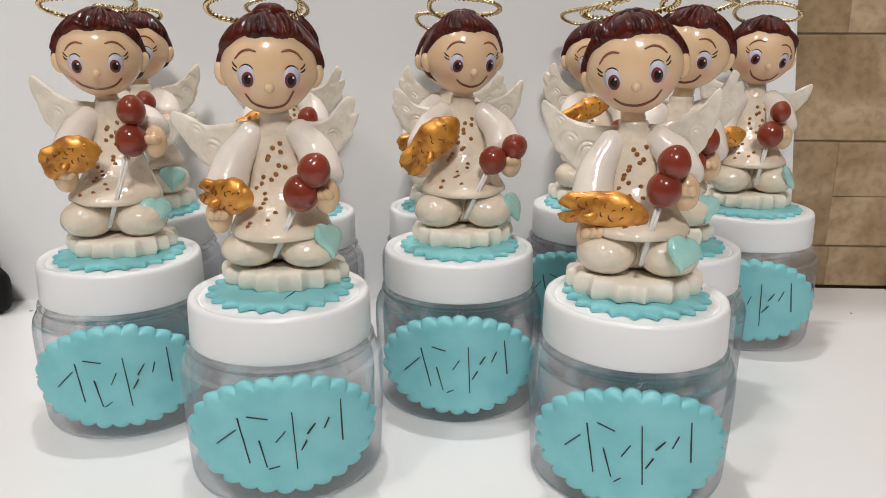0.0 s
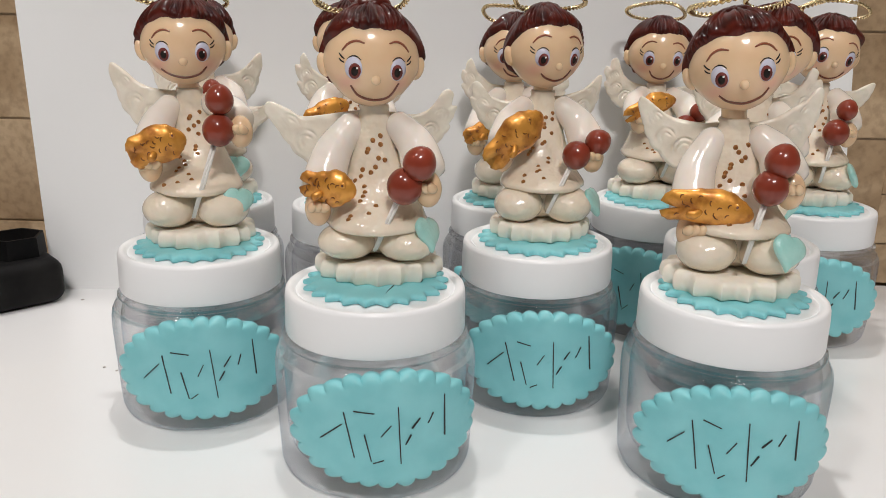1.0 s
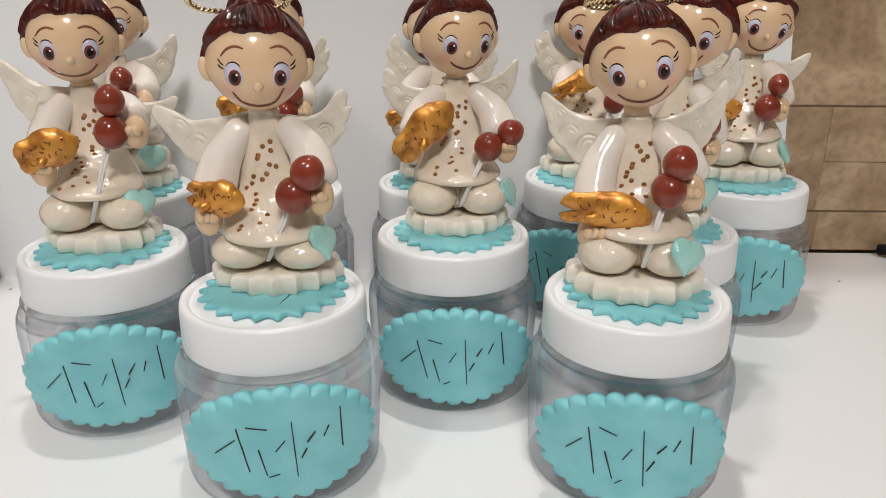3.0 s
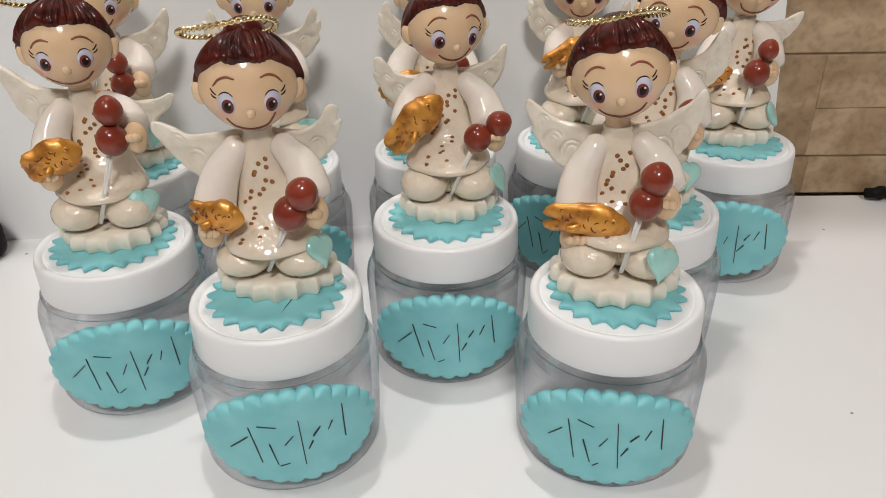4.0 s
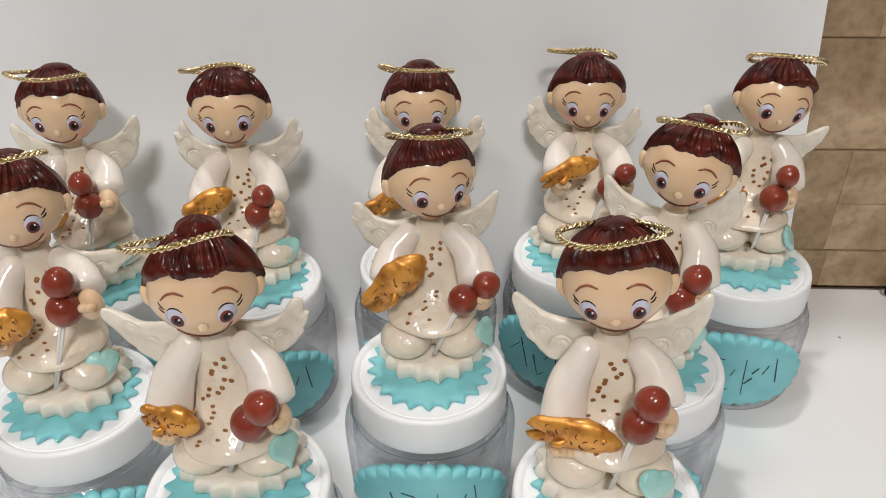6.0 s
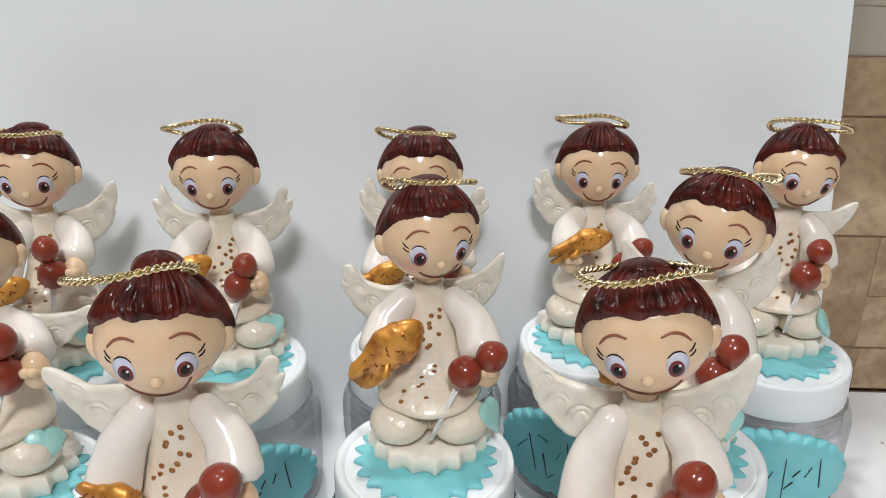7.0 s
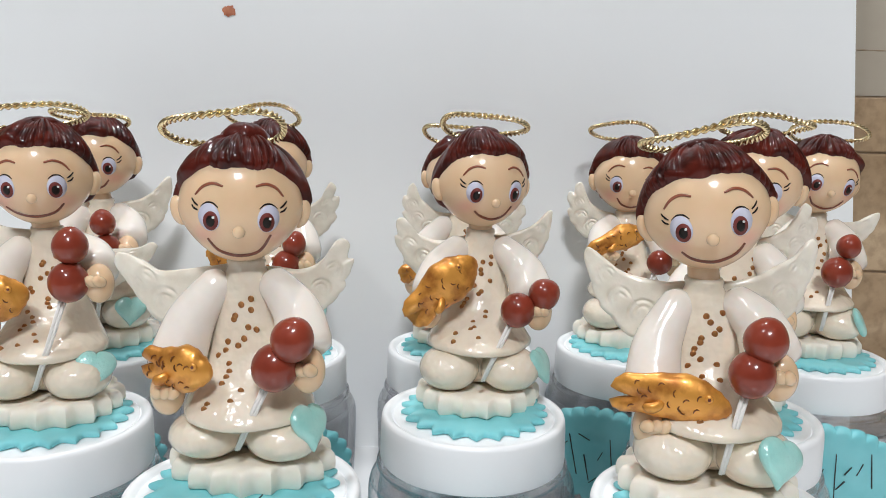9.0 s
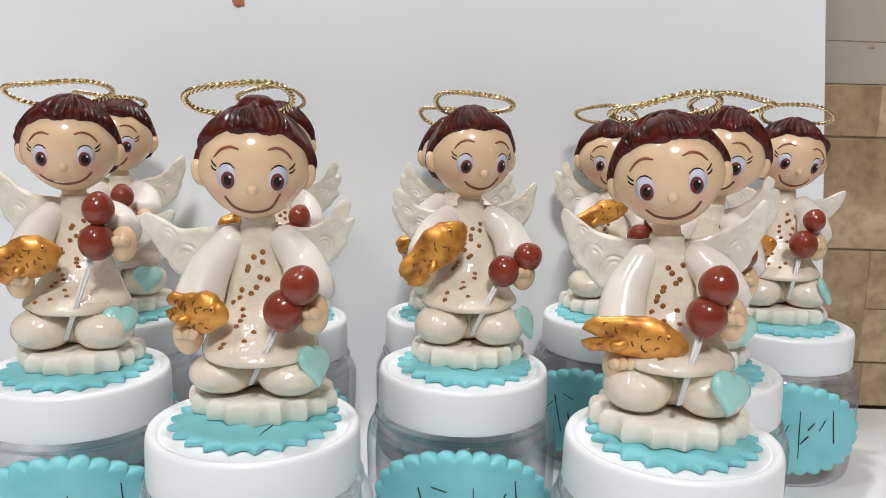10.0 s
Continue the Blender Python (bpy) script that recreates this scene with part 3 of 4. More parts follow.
def head(g, m, rnd, smile, bun):
    first = len(g.v)
    verts, faces = ball(HEAD.x, HEAD.y, HEAD.z, 64, 44, head_radius)
    g.add(verts, faces, M_SKIN, m)
    for i, (x, y, z) in enumerate(verts):
        if y < 0:
            g.blush[first + i] = 0.85 * math.exp(-(((abs(x) - 0.0092) / 0.0030) ** 2 + ((z + 0.0078) / 0.0026) ** 2))
    hair(g, m, rnd, bun)
    for s in (-1, 1):
        ear = m @ Matrix.Translation((s * (HEAD.x + 0.0002), 0.0006, -0.0028)) @ Matrix.Rotation(radians(s * 14), 4, "Y") @ Matrix.Rotation(radians(s * -25), 4, "Z")
        def bowl(d, s=s):
            return 1 - 0.28 * math.exp(-((d.x * s - 0.25) ** 2 + (d.y + 0.8) ** 2 + d.z ** 2) / 0.16)
        g.add(*ball(0.0025, 0.0024, 0.0042, 20, 14, bowl), M_SKIN, ear)
        ex, ez = s * 0.0072, -0.0028
        face_disc(g, ex, ez, 0.0026, 0.0036, 0.00012, M_EYE, m, s * -0.12)
        face_disc(g, ex + (0.0004 if s < 0 else -0.0004) , ez - 0.0009, 0.0018, 0.0025, 0.00026, M_IRIS, m)
        face_disc(g, ex + (0.0004 if s < 0 else -0.0004), ez - 0.0009, 0.00102, 0.00146, 0.00038, M_DARK, m)
        face_disc(g, ex - 0.0004 * s + 0.0007, ez + 0.0001, 0.00030, 0.00032, 0.00050, M_GLINT, m)
        face_line(g, [(ex - 0.0021, ez + 0.0026), (ex - 0.0008, ez + 0.0037), (ex + 0.0008, ez + 0.0037), (ex + 0.0021, ez + 0.0026)], 0.00022, M_DARK, m)
        for k in (0, 1):
            face_line(g, [(ex + s * 0.0028, ez + 0.0016 + 0.0011 * k), (ex + s * 0.0037, ez + 0.0020 + 0.0014 * k), (ex + s * (0.0043 + 0.0001 * k), ez + 0.0028 + 0.0016 * k)], 0.00026, M_DARK, m, 7)
        lift = rnd.uniform(-0.0004, 0.0005)
        face_line(g, [(s * 0.0040, 0.0050 + lift), (s * 0.0065, 0.0056 + lift), (s * 0.0090, 0.0046 + lift), (s * 0.0108, 0.0024 + lift)], 0.00045, M_BROW, m)
    nose = head_front(0.0, -0.0064)
    g.add(*ball(0.00165, 0.0016, 0.00165, 16, 10), M_SKIN, m @ Matrix.Translation(nose))
    a, b, low, wide = smile
    face_line(g, [(-0.0086 * wide, -0.0094 + a), (-0.0056 * wide, low - 0.0008), (0.0, low - 0.0020), (0.0056 * wide, low - 0.0008), (0.0086 * wide, -0.0092 + b)], 0.00058, M_LINE, m, 24)


def wing(g, m, s, seed, kind="0"):
    """One wing as a thick leaf of clay with finger-like feather tips and scrolls pressed into its face; s is the side."""
    rnd = random.Random(seed)
    if kind == "0":
        out = [(0, -4), (4, -8), (8, -9.6), (12, -8.8), (15.5, -6.6), (18.2, -3.2), (20.0, 0.5), (21.0, 4.5), (21.9, 8.6), (22.2, 12.2), (21.3, 14.2), (19.6, 13.6), (17.4, 10.6), (14.5, 8.0), (10, 5.8), (5, 4.2), (0, 2.8)]
    else:
        out = [(0, -4), (4, -8), (9, -9.4), (14, -7.8), (18, -4.6), (20.6, -0.8), (21.8, 3), (21.2, 5.2), (22.4, 8.2), (21.8, 11.2), (20.2, 11.6), (19.9, 14.6), (18.3, 16.4), (16.7, 15.2), (15.2, 10.8), (12.4, 7.4), (8, 5), (0, 2.8)]
    out = [(x + rnd.uniform(-0.45, 0.45), z + rnd.uniform(-0.45, 0.45)) for x, z in out]
    n = 120
    path = smooth_path([Vector((x, 0, z)) / 1000 for x, z in out + out[:1]], n + 1)[:-1]
    mid = Vector((0.0115, 0, -0.0012))
    # soft scallops along the lower and outer edge
    run = 0.0
    for q in range(1, n):
        run += (path[q] - path[q - 1]).length
        if 0.006 < run < 0.034:
            d = path[q] - mid
            path[q] = mid + d * (1 + 0.055 * (abs(math.sin(run * 1000 * math.pi / 4.4 + seed)) ** 0.7 - 0.6))
    scrolls = []
    for cx, cz, r in ((5.2, -2.6, 3.2), (10.6, -2.4, 3.4), (15.4, 1.4, 3.2), (17.6, 7.4, 2.4)):
        a0 = rnd.uniform(-60, -20)
        scrolls.append((cx + rnd.uniform(-0.4, 0.4), cz + rnd.uniform(-0.4, 0.4), r * rnd.uniform(0.9, 1.1), radians(a0), radians(a0 + rnd.uniform(210, 260))))
    def relief(p):
        # scroll grooves and soft swelling between them
        x, z = p.x * 1000, p.z * 1000
        d = 0.22 * math.sin(x * 0.9 + seed) * math.sin(z * 0.8 + 1.3 * seed)
        for cx, cz, r, a0, a1 in scrolls:
            a, q = math.atan2(z - cz, x - cx), math.hypot(x - cx, z - cz)
            while a < a0:
                a += 2 * math.pi
            t = (a - a0) / (a1 - a0)
            if t < 1.0:
                for turn in (0, 1):
                    want = r * (1 - 0.55 * (t * 0.7 + turn * 0.75))
                    d -= 0.58 * math.exp(-((q - want) / 0.34) ** 2) * min(1.0, 6 * t, 6 * (1 - t)) * (0.9 if turn else 1.0)
            d += 0.30 * math.exp(-(q / r) ** 2)
        return d / 1000
    def lean(p):
        # wings sweep back and cup slightly
        return 0.05 * p.x + 3.0 * p.x * p.x
    steps = [0.03 + 0.93 * (i / 27) for i in range(28)]
    rows = [(k, 1) for k in steps] + [(0.99, 0.55), (1.0, 0.0), (0.97, -0.8), (0.85, -1.0), (0.03, -1.0)]
    def fn(i, j):
        k, t = rows[i]
        p = mid + (path[j] - mid) * k
        round_off = 1.0 - max(0.0, (k - 0.82) / 0.18) ** 2 * 0.55 if t == 1 else t
        y = lean(p) - round_off * 0.0014 - (relief(p) * (1 - max(0.0, (k - 0.9) / 0.1)) if t == 1 and k < 0.97 else 0.0)
        return Vector((s * p.x, y, p.z))
    g.add(*grid(len(rows), n, fn, True, True, True), M_WING, m)


def halo(g, m, rx, ry, seed):
    """A ring of gold cord: two strands twisted round each other."""
    rnd = random.Random(seed)
    n, twist = 260, 46
    ph = [rnd.uniform(0, 6.28) for _ in range(3)]
    for strand in (0, 1):
        pts = []
        for i in range(n + 1):
            a = 2 * math.pi * i / n
            c = Vector((rx * math.cos(a), ry * math.sin(a), 0.0006 * math.sin(2 * a + ph[0]) + 0.0004 * math.sin(3 * a + ph[1])))
            o = Vector((math.cos(a), math.sin(a), 0))
            t = a * twist / 2 + strand * math.pi
            pts.append(c + o * (0.00052 * math.cos(t)) + Vector((0, 0, 0.00052 * math.sin(t))))
        seg = 6
        verts, faces = grid(n, seg, lambda i, j: pts[i] + (Vector((pts[i].x, pts[i].y, 0)).normalized() * math.cos(j * 2 * math.pi / seg) + Vector((0, 0, 1)) * math.sin(j * 2 * math.pi / seg)) * 0.00056, True)
        faces += [((n - 1) * seg + j, (n - 1) * seg + (j + 1) % seg, (j + 1) % seg, j) for j in range(seg)]
        g.add(verts, faces, M_CORD, m)
    # short tail that ties the cord to the crown
    back = [Vector((0.0015, ry, 0.0004)), Vector((0.001, ry - 0.0015, -0.0016)), Vector((0.0, ry - 0.004, -0.0040))]
    g.add(*tube(smooth_path(back, 8), 0.0008, 6), M_CORD, m)


ROBE = [(0.0036, 0.0036, 0.0540), (0.0051, 0.0049, 0.0537), (0.0054, 0.0052, 0.0526), (0.0051, 0.0049, 0.0515), (0.0060, 0.0054, 0.0495), (0.0074, 0.0060, 0.045), (0.0092, 0.0068, 0.038), (0.0114, 0.0082, 0.030), (0.0138, 0.0106, 0.0235), (0.0159, 0.0136, 0.0182), (0.0174, 0.0160, 0.0150), (0.0184, 0.0173, 0.0130), (0.0183, 0.0172, 0.0117), (0.0168, 0.0158, 0.0108), (0.0130, 0.0120, 0.0100)]


def robe_front(x, z):
    """The point of the robe's front at (x, z), for its painted dots."""
    for (a, b, z1), (c, d, z0) in zip(ROBE[1:], ROBE[2:]):
        if z0 <= z <= z1:
            t = (z1 - z) / (z1 - z0)
            rx, ry = a + (c - a) * t, b + (d - b) * t
            q = max(0.05, 1 - (x / rx) ** 2)
            return Vector((x, -ry * math.sqrt(q), z))
    return None


def set_back(z):
    """How far the robe's axis lies behind the middle of the base: its hem comes forward over the knees."""
    return 0.002 - 0.0100 * max(0.0, 1 - z / 0.024)


GROW = Matrix.Diagonal((0.975, 0.975, 1.02, 1.0))


def figurine(place, turn, grow, head_at, seed, smile=(0.0, 0.0, -0.0113, 1.0), wings=(0, 0), ring=(25, 0, 0.0165, 0.0105), palms=((-0.0195, -0.010, 0.021), (0.0175, -0.010, 0.023)), dots=21, dot_x=0.0, ring_at=(-0.0015, -0.0055, HEAD.z + 0.0028), kinds="00", note="", bust=0.955, bun=0.0, hem=0.0):
    """One clay angel, kneeling; place is the top of its base, head_at is the head's own place and turn."""
    rnd = random.Random(seed)
    g = Geo()
    root = place @ pose(0, 0, 0, 0, 0, turn) @ grow
    inv = root.inverted()
    hm = inv @ head_at
    top = hm.translation - Vector((0, 0, HEAD.z * 0.8))
    def lean(z):
        # the robe leans towards the head
        k = max(0.0, z / 0.054)
        return Vector((top.x * 0.75 * k ** 1.4, (top.y - 0.001) * 0.92 * min(1.0, k) ** 0.8, 0))
    def low(z):
        # the upper body's height, so that the neck shows above the collar, and the hem's, drawn up over the knees
        return (z if z < 0.02 else 0.02 + (z - 0.02) * bust) + hem * min(1.0, max(0.0, (0.022 - z) / 0.008))
    # robe
    n = 48
    ph = rnd.uniform(0, 6)
    def fn(i, j):
        rx, ry, z = ROBE[i]
        a = 2 * math.pi * j / n
        w = 1 + (0.035 * math.sin(4 * a + ph) + 0.022 * math.sin(7 * a + 2 * ph)) * max(0, (0.03 - z) / 0.03)
        return Vector((rx * w * math.cos(a), ry * w * math.sin(a) + set_back(z), low(z))) + lean(z)
    g.add(*grid(len(ROBE), n, fn, True, True, True), M_CREAM)
    # folded legs, knees and the seat of the robe
    g.add(*ball(0.0165, 0.0125, 0.0080, 28, 14), M_CREAM, Matrix.Translation((0, 0.0035, 0.0072)))
    for s in (-1, 1):
        g.add(*ball(0.0101, 0.0110, 0.0062 + 0.45 * hem, 24, 16, lambda d: 1 + 0.05 * abs(d.x)), M_CREAM, pose(s * 0.0106, -0.0070, 0.0060 + 0.4 * hem, 0, 0, s * 18))
    # neck and collar
    neck = Vector((0, 0.002, low(0.0505))) + lean(0.0505)
    g.add(*tube([neck, (neck + Vector((0, 0, 0.002)) + top) / 2, top + Vector((0, 0, 0.002))], [0.0046, 0.0043, 0.0044], 20), M_SKIN)
    # sleeves, palms and fingers
    for s, hand in zip((-1, 1), palms):
        h = Vector(hand)
        sh = Vector((s * 0.0056, 0.0010, low(0.0488))) + lean(0.048)
        mid = (sh + h) / 2 + Vector((s * 0.0032, 0.001, 0.0004))
        end = h + (mid - h).normalized() * 0.0026
        path = smooth_path([sh, sh.lerp(mid, 0.5) + Vector((s * 0.0006, 0, 0.0003)), mid, end], 16)
        g.add(*tube(path, [(0.0020, 0.0036)[i] if i < 2 else 0.0041 + 0.0037 * (i / 13) ** 0.9 if i < 14 else (0.0075 if i == 14 else 0.0052) for i in range(16)], 22, 0.9), M_WHITE)
        d = (h - mid).normalized()
        g.add(*ball(0.0047, 0.0044, 0.0062, 18, 14), M_SKIN, Matrix.Translation(h + d * 0.0014))
        for k in (-1, 0, 1):
            a = h + d * 0.002 + Vector((k * 0.0019, -0.0022, 0.0008))
            b = a + Vector((-s * 0.0026 + k * 0.0004, -0.0022, 0.0022))
            g.add(*tube(smooth_path([a, (a + b) / 2 + Vector((0, -0.0009, 0)), b], 6), [0.0014, 0.0017, 0.0018, 0.0017, 0.0015, 0.0008], 10), M_SKIN)
    # wings on the back
    for s, lift, size, kind in zip((-1, 1), wings[:2], wings[2:] or (1.0, 1.0), kinds):
        wing(g, Matrix.Translation(Vector((s * 0.0026, 0.0070, low(0.0468))) + lean(0.0462)) @ Matrix.Diagonal((1.30 * size, 1.0, 1.20 * size, 1.0)) @ Matrix.Rotation(radians(-s * lift), 4, "Y"), s, seed * 7 + s, kind)
    # painted dots down the front
    for k in range(dots):
        z = 0.0445 - 0.031 * (k + rnd.uniform(-0.35, 0.35)) / dots
        spread = 0.0030 + 0.10 * (0.045 - z)
        x = dot_x + 0.0028 - 0.30 * (0.0445 - z) + rnd.uniform(-spread, spread)
        p = robe_front(x, z)
        if p is not None:
            p.z = low(z)
            g.add(*ball(0.00092, 0.00028, 0.00092, 10, 6), M_DOT, Matrix.Translation(p + lean(z) + Vector((0, set_back(z) - 0.0001, 0))))
    head(g, hm, rnd, smile, bun)
    tilt, roll, rx, ry = ring
    halo(g, hm @ Matrix.Translation(ring_at) @ pose(0, 0, 0, -tilt, roll, 0), rx, ry, seed)
    ob = tagged(new("angel_figurine", g.mesh("angel_figurine")), note, "figurine", "clay angels")
    ob.matrix_basis = root
    return ob


def clay_fish(m, length, height, seed, bend=0.0, waist=0.55):
    """A gold-painted clay fish: a plump tapering body, a broad notched tail and embossed scales; it points to +x."""
    rnd = random.Random(seed)
    n, seg = 30, 24
    prof = [(0.0, 0.12 + 0.2 * waist), (0.04, 0.30 + 0.42 * waist), (0.12, 0.36 + 0.62 * waist), (0.28, 0.35 + 0.6 * waist), (0.44, 0.55 + 0.5 * waist), (0.6, 1.0), (0.75, 0.90), (0.88, 0.62), (0.96, 0.36), (1.0, 0.12)]
    ph = rnd.uniform(0, 6)
    def size(t):
        for (a, p), (b, q) in zip(prof, prof[1:]):
            if a <= t <= b:
                k = (t - a) / (b - a)
                k = k * k * (3 - 2 * k)
                return p + (q - p) * k
        return prof[-1][1]
    def fn(i, j):
        t = i / (n - 1)
        a = 2 * math.pi * j / seg
        s = size(t) * height / 2
        lump = 1 + 0.015 * math.sin(t * 21 + ph) * abs(math.cos(a)) + 0.022 * math.sin(3 * a + 9 * t + ph) + 0.010 * math.sin(7 * a - 13 * t)
        flat = (0.45 + 0.15 * t) * (1 - 0.45 * max(0.0, 1 - t / 0.35) * math.exp(-(math.cos(a) / 0.3) ** 2))
        fork = 0.20 * max(0.0, 1 - t / 0.3) * (1 - abs(math.cos(a)) ** 0.7)
        return Vector(((t - 0.5 + fork) * length, s * flat * lump * math.sin(a), s * lump * math.cos(a) + bend * length * (1 - (2 * t - 1) ** 2)))
    fish = tagged(new("clay_fish"), "small gold-painted clay fish held in an angel's hand", "clay fish", "gold clay fish")
    fish.matrix_basis = m
    for s in (-1, 1):
        fin_path = [Vector((-0.05 * length, s * 0.2 * height, -0.1 * height + bend * length)), Vector((-0.14 * length, s * 0.30 * height, -0.22 * height + bend * length)), Vector((-0.22 * length, s * 0.28 * height, -0.2 * height + bend * length))]
        g = Geo()
        g.add(*tube(smooth_path(fin_path, 7), [0.0006, 0.0012, 0.0014, 0.0015, 0.0014, 0.0011, 0.0005], 8, 0.6), M_GOLD)
        plain("fin", g.mesh("fin"), fish)
        at = Vector((0.30 * length, s * 0.235 * height, 0.16 * height + bend * length * 0.6))
        g = Geo()
        g.add(*ball(0.0011, 0.0006, 0.0011, 12, 8), M_GOLD, Matrix.Translation(at))
        g.add(*ball(0.0005, 0.0005, 0.0005, 8, 6), M_LINE, Matrix.Translation(at + Vector((0, s * 0.0004, 0))))
        plain("eye", g.mesh("eye"), fish, "raised gold eye with a dark centre")
    g = Geo()
    g.add(*grid(n, seg, fn, True, True, True), M_GOLD)
    # pressed scale marks
    for k in range(16):
        t, z = 0.22 + 0.11 * (k % 6) + rnd.uniform(-0.05, 0.05), (-0.24, 0.02, 0.24)[k // 6] + rnd.uniform(-0.12, 0.12)
        s = size(t) * height / 2
        arc, swing = [], rnd.uniform(-1.4, 1.4)
        for q in range(6):
            a = radians(-60 + 24 * q) + swing
            x, zz = (t - 0.5) * length - 0.0009 * math.cos(a), z * height * min(1.0, size(t) + 0.1) + 0.0010 * math.sin(a)
            c = max(-0.72, min(0.72, zz / s))
            zz = c * s
            arc.append(Vector((x, -s * (0.45 + 0.15 * t) * math.sqrt(1 - c * c) - 0.0001, zz + bend * length * (1 - (2 * t - 1) ** 2))))
        g.add(*tube(arc, [0.00010, 0.00019, 0.00022, 0.00022, 0.00019, 0.00010], 5), M_FISHLINE)
    plain("fish_body", g.mesh("fish_body"), fish, "gold-painted body with pressed scale marks")
    return fish


def gourd(m, lower, upper, foot, r1=0.0060, r2=0.0056):
    """A clear stick with a red-brown two-ball gourd; places are in the figurine's own frame."""
    thing = tagged(new("gourd_staff"), "glossy red-brown clay gourd on a clear stick", "staff", "gourd staffs")
    thing.matrix_basis = m
    a, b, f = Vector(lower), Vector(upper), Vector(foot)
    d = (b - a).normalized()
    turn = d.to_track_quat("Z", "Y").to_matrix().to_4x4()
    def point(q):
        return 1 + 0.13 * max(0.0, q.z) ** 5 + 0.03 * q.x
    g = Geo()
    g.add(*ball(r1, r1, r1 * 1.02, 28, 18), M_RED, Matrix.Translation(a) @ turn)
    g.add(*ball(r2, r2, r2 * 0.98, 28, 18, point), M_RED, Matrix.Translation(b) @ turn)
    plain("gourd", g.mesh("gourd"), thing, "red-brown two-ball gourd")
    g = Geo()
    for off in (Vector((-0.0005, 0, 0)), Vector((0.0005, 0.0002, 0.0003))):
        g.add(*tube([f + off * 0.6, f.lerp(a, 0.5) + off * 1.1, a + (f - a).normalized() * 0.002 + off * 1.5], [0.00052, 0.0006, 0.0006], 10), M_STICK)
    plain("stick", g.mesh("stick"), thing, "clear plastic stick")
    return thing


def heart(m, w, h):
    """A puffy aqua heart."""
    n = 48
    out = []
    for i in range(n):
        t = 2 * math.pi * i / n
        out.append(Vector((16 * math.sin(t) ** 3 / 34 * w, 0, (13 * math.cos(t) - 3.0 * math.cos(2 * t) - 1.1 * math.cos(3 * t) - 0.5 * math.cos(4 * t) + 2.5) / 29 * h)))
    rows = [(0.05, -1.0), (0.5, -0.95), (0.8, -0.75), (0.95, -0.4), (1.0, 0.0), (0.95, 0.4), (0.8, 0.75), (0.05, 0.9)]
    def fn(i, j):
        k, t = rows[i]
        # the rings turn from an oval in the middle to the heart's outline
        a, q = 2 * math.pi * j / n, k ** 1.5
        x, z = w * 0.40 * math.sin(a), h * 0.36 * math.cos(a) + 0.04 * h
        return ((out[j].x * q + x * (1 - q)) * k, t * 0.0020, (out[j].z * q + z * (1 - q)) * k)
    g = Geo()
    g.add(*grid(len(rows), n, fn, True, True, True), M_HEART)
    ob = tagged(new("clay_heart", g.mesh("clay_heart")), "small glossy aqua clay heart leaning on an angel's knee", "clay heart", "aqua clay hearts")
    ob.matrix_basis = m
    return ob


NOTES = ["kneeling cream clay angel with spread wing and slanted gold halo", "kneeling cream clay angel with tilted head and gold halo", "kneeling cream clay angel with wide smile and gold halo",
         "kneeling cream clay angel with turned head and gold halo", "kneeling cream clay angel with brown hair, wings and gold halo"]

def favour_set(k, at, face, off, turn, eyes, tip, smile, wings, ring, fish, balls, love):
    """One jar with its angel, fish, gourd staff and heart."""
    favour_jar(*at, face, *off, turn, k + 1, cracked=(k == 0))
    place = Matrix.Translation((at[0] + off[0], at[1] + off[1], PLATE_Z))
    grow = Matrix.Diagonal((0.975, 0.975, 0.965, 1.0)) if eyes[2] < 0.139 else GROW
    local = place @ pose(0, 0, 0, 0, 0, turn) @ grow
    spin = pose(0, 0, 0, tip[0], -tip[1], tip[2])
    head_at = Matrix.Translation(Vector(eyes) - spin @ Vector((0, -HEAD.y * 0.87, -0.0034))) @ spin
    low, up, r1, r2 = balls
    hand_l = (fish[0] - 0.0040, fish[1] + 0.0045, fish[2] - 0.0068)
    hand_r = (low[0] + 0.0075, low[1] + 0.0050, low[2] - 0.0005)
    kinds = ("01", "00", "00", "10", "01", "00", "11", "11", "11", "00")[k]
    grin = (*smile, (0.92, 0.92, 1.0, 0.76, 0.85, 0.80, 0.78, 0.78, 0.74, 0.85)[k])
    figurine(place, turn, grow, head_at, k + 11, grin, wings, ring, (hand_l, hand_r), ring_at=((-0.0030, 0.0025, 0, 0, 0.002, 0, 0, 0, -0.0025, -0.002)[k] - 0.0015, -0.0015 if k == 8 else -0.0055, HEAD.z + (0.0028, 0.0028, 0.0028, 0.0028, 0.0028, 0.0005, 0.0028, 0.0012, 0.0040, 0.0028)[k]), kinds=kinds, note=NOTES[min(k, 4)], bust=0.88 if k == 1 else 0.955, bun=0.0022 if k == 0 else 0.0, hem=0.0 if k == 0 else 0.0026)
    clay_fish(local @ pose(fish[0], fish[1], fish[2], 0, -fish[3], fish[4]), fish[5], fish[6], k + 31, fish[7], (0.55, 0.78, 0.80, 0.62)[k % 4])
    gourd(local, low, up, (0.0004, -0.0168, 0.0052), r1, r2)
    heart(local @ pose(love[0], love[1] - 0.004, love[2], -24, love[3], love[4]), 0.0138, 0.0142)


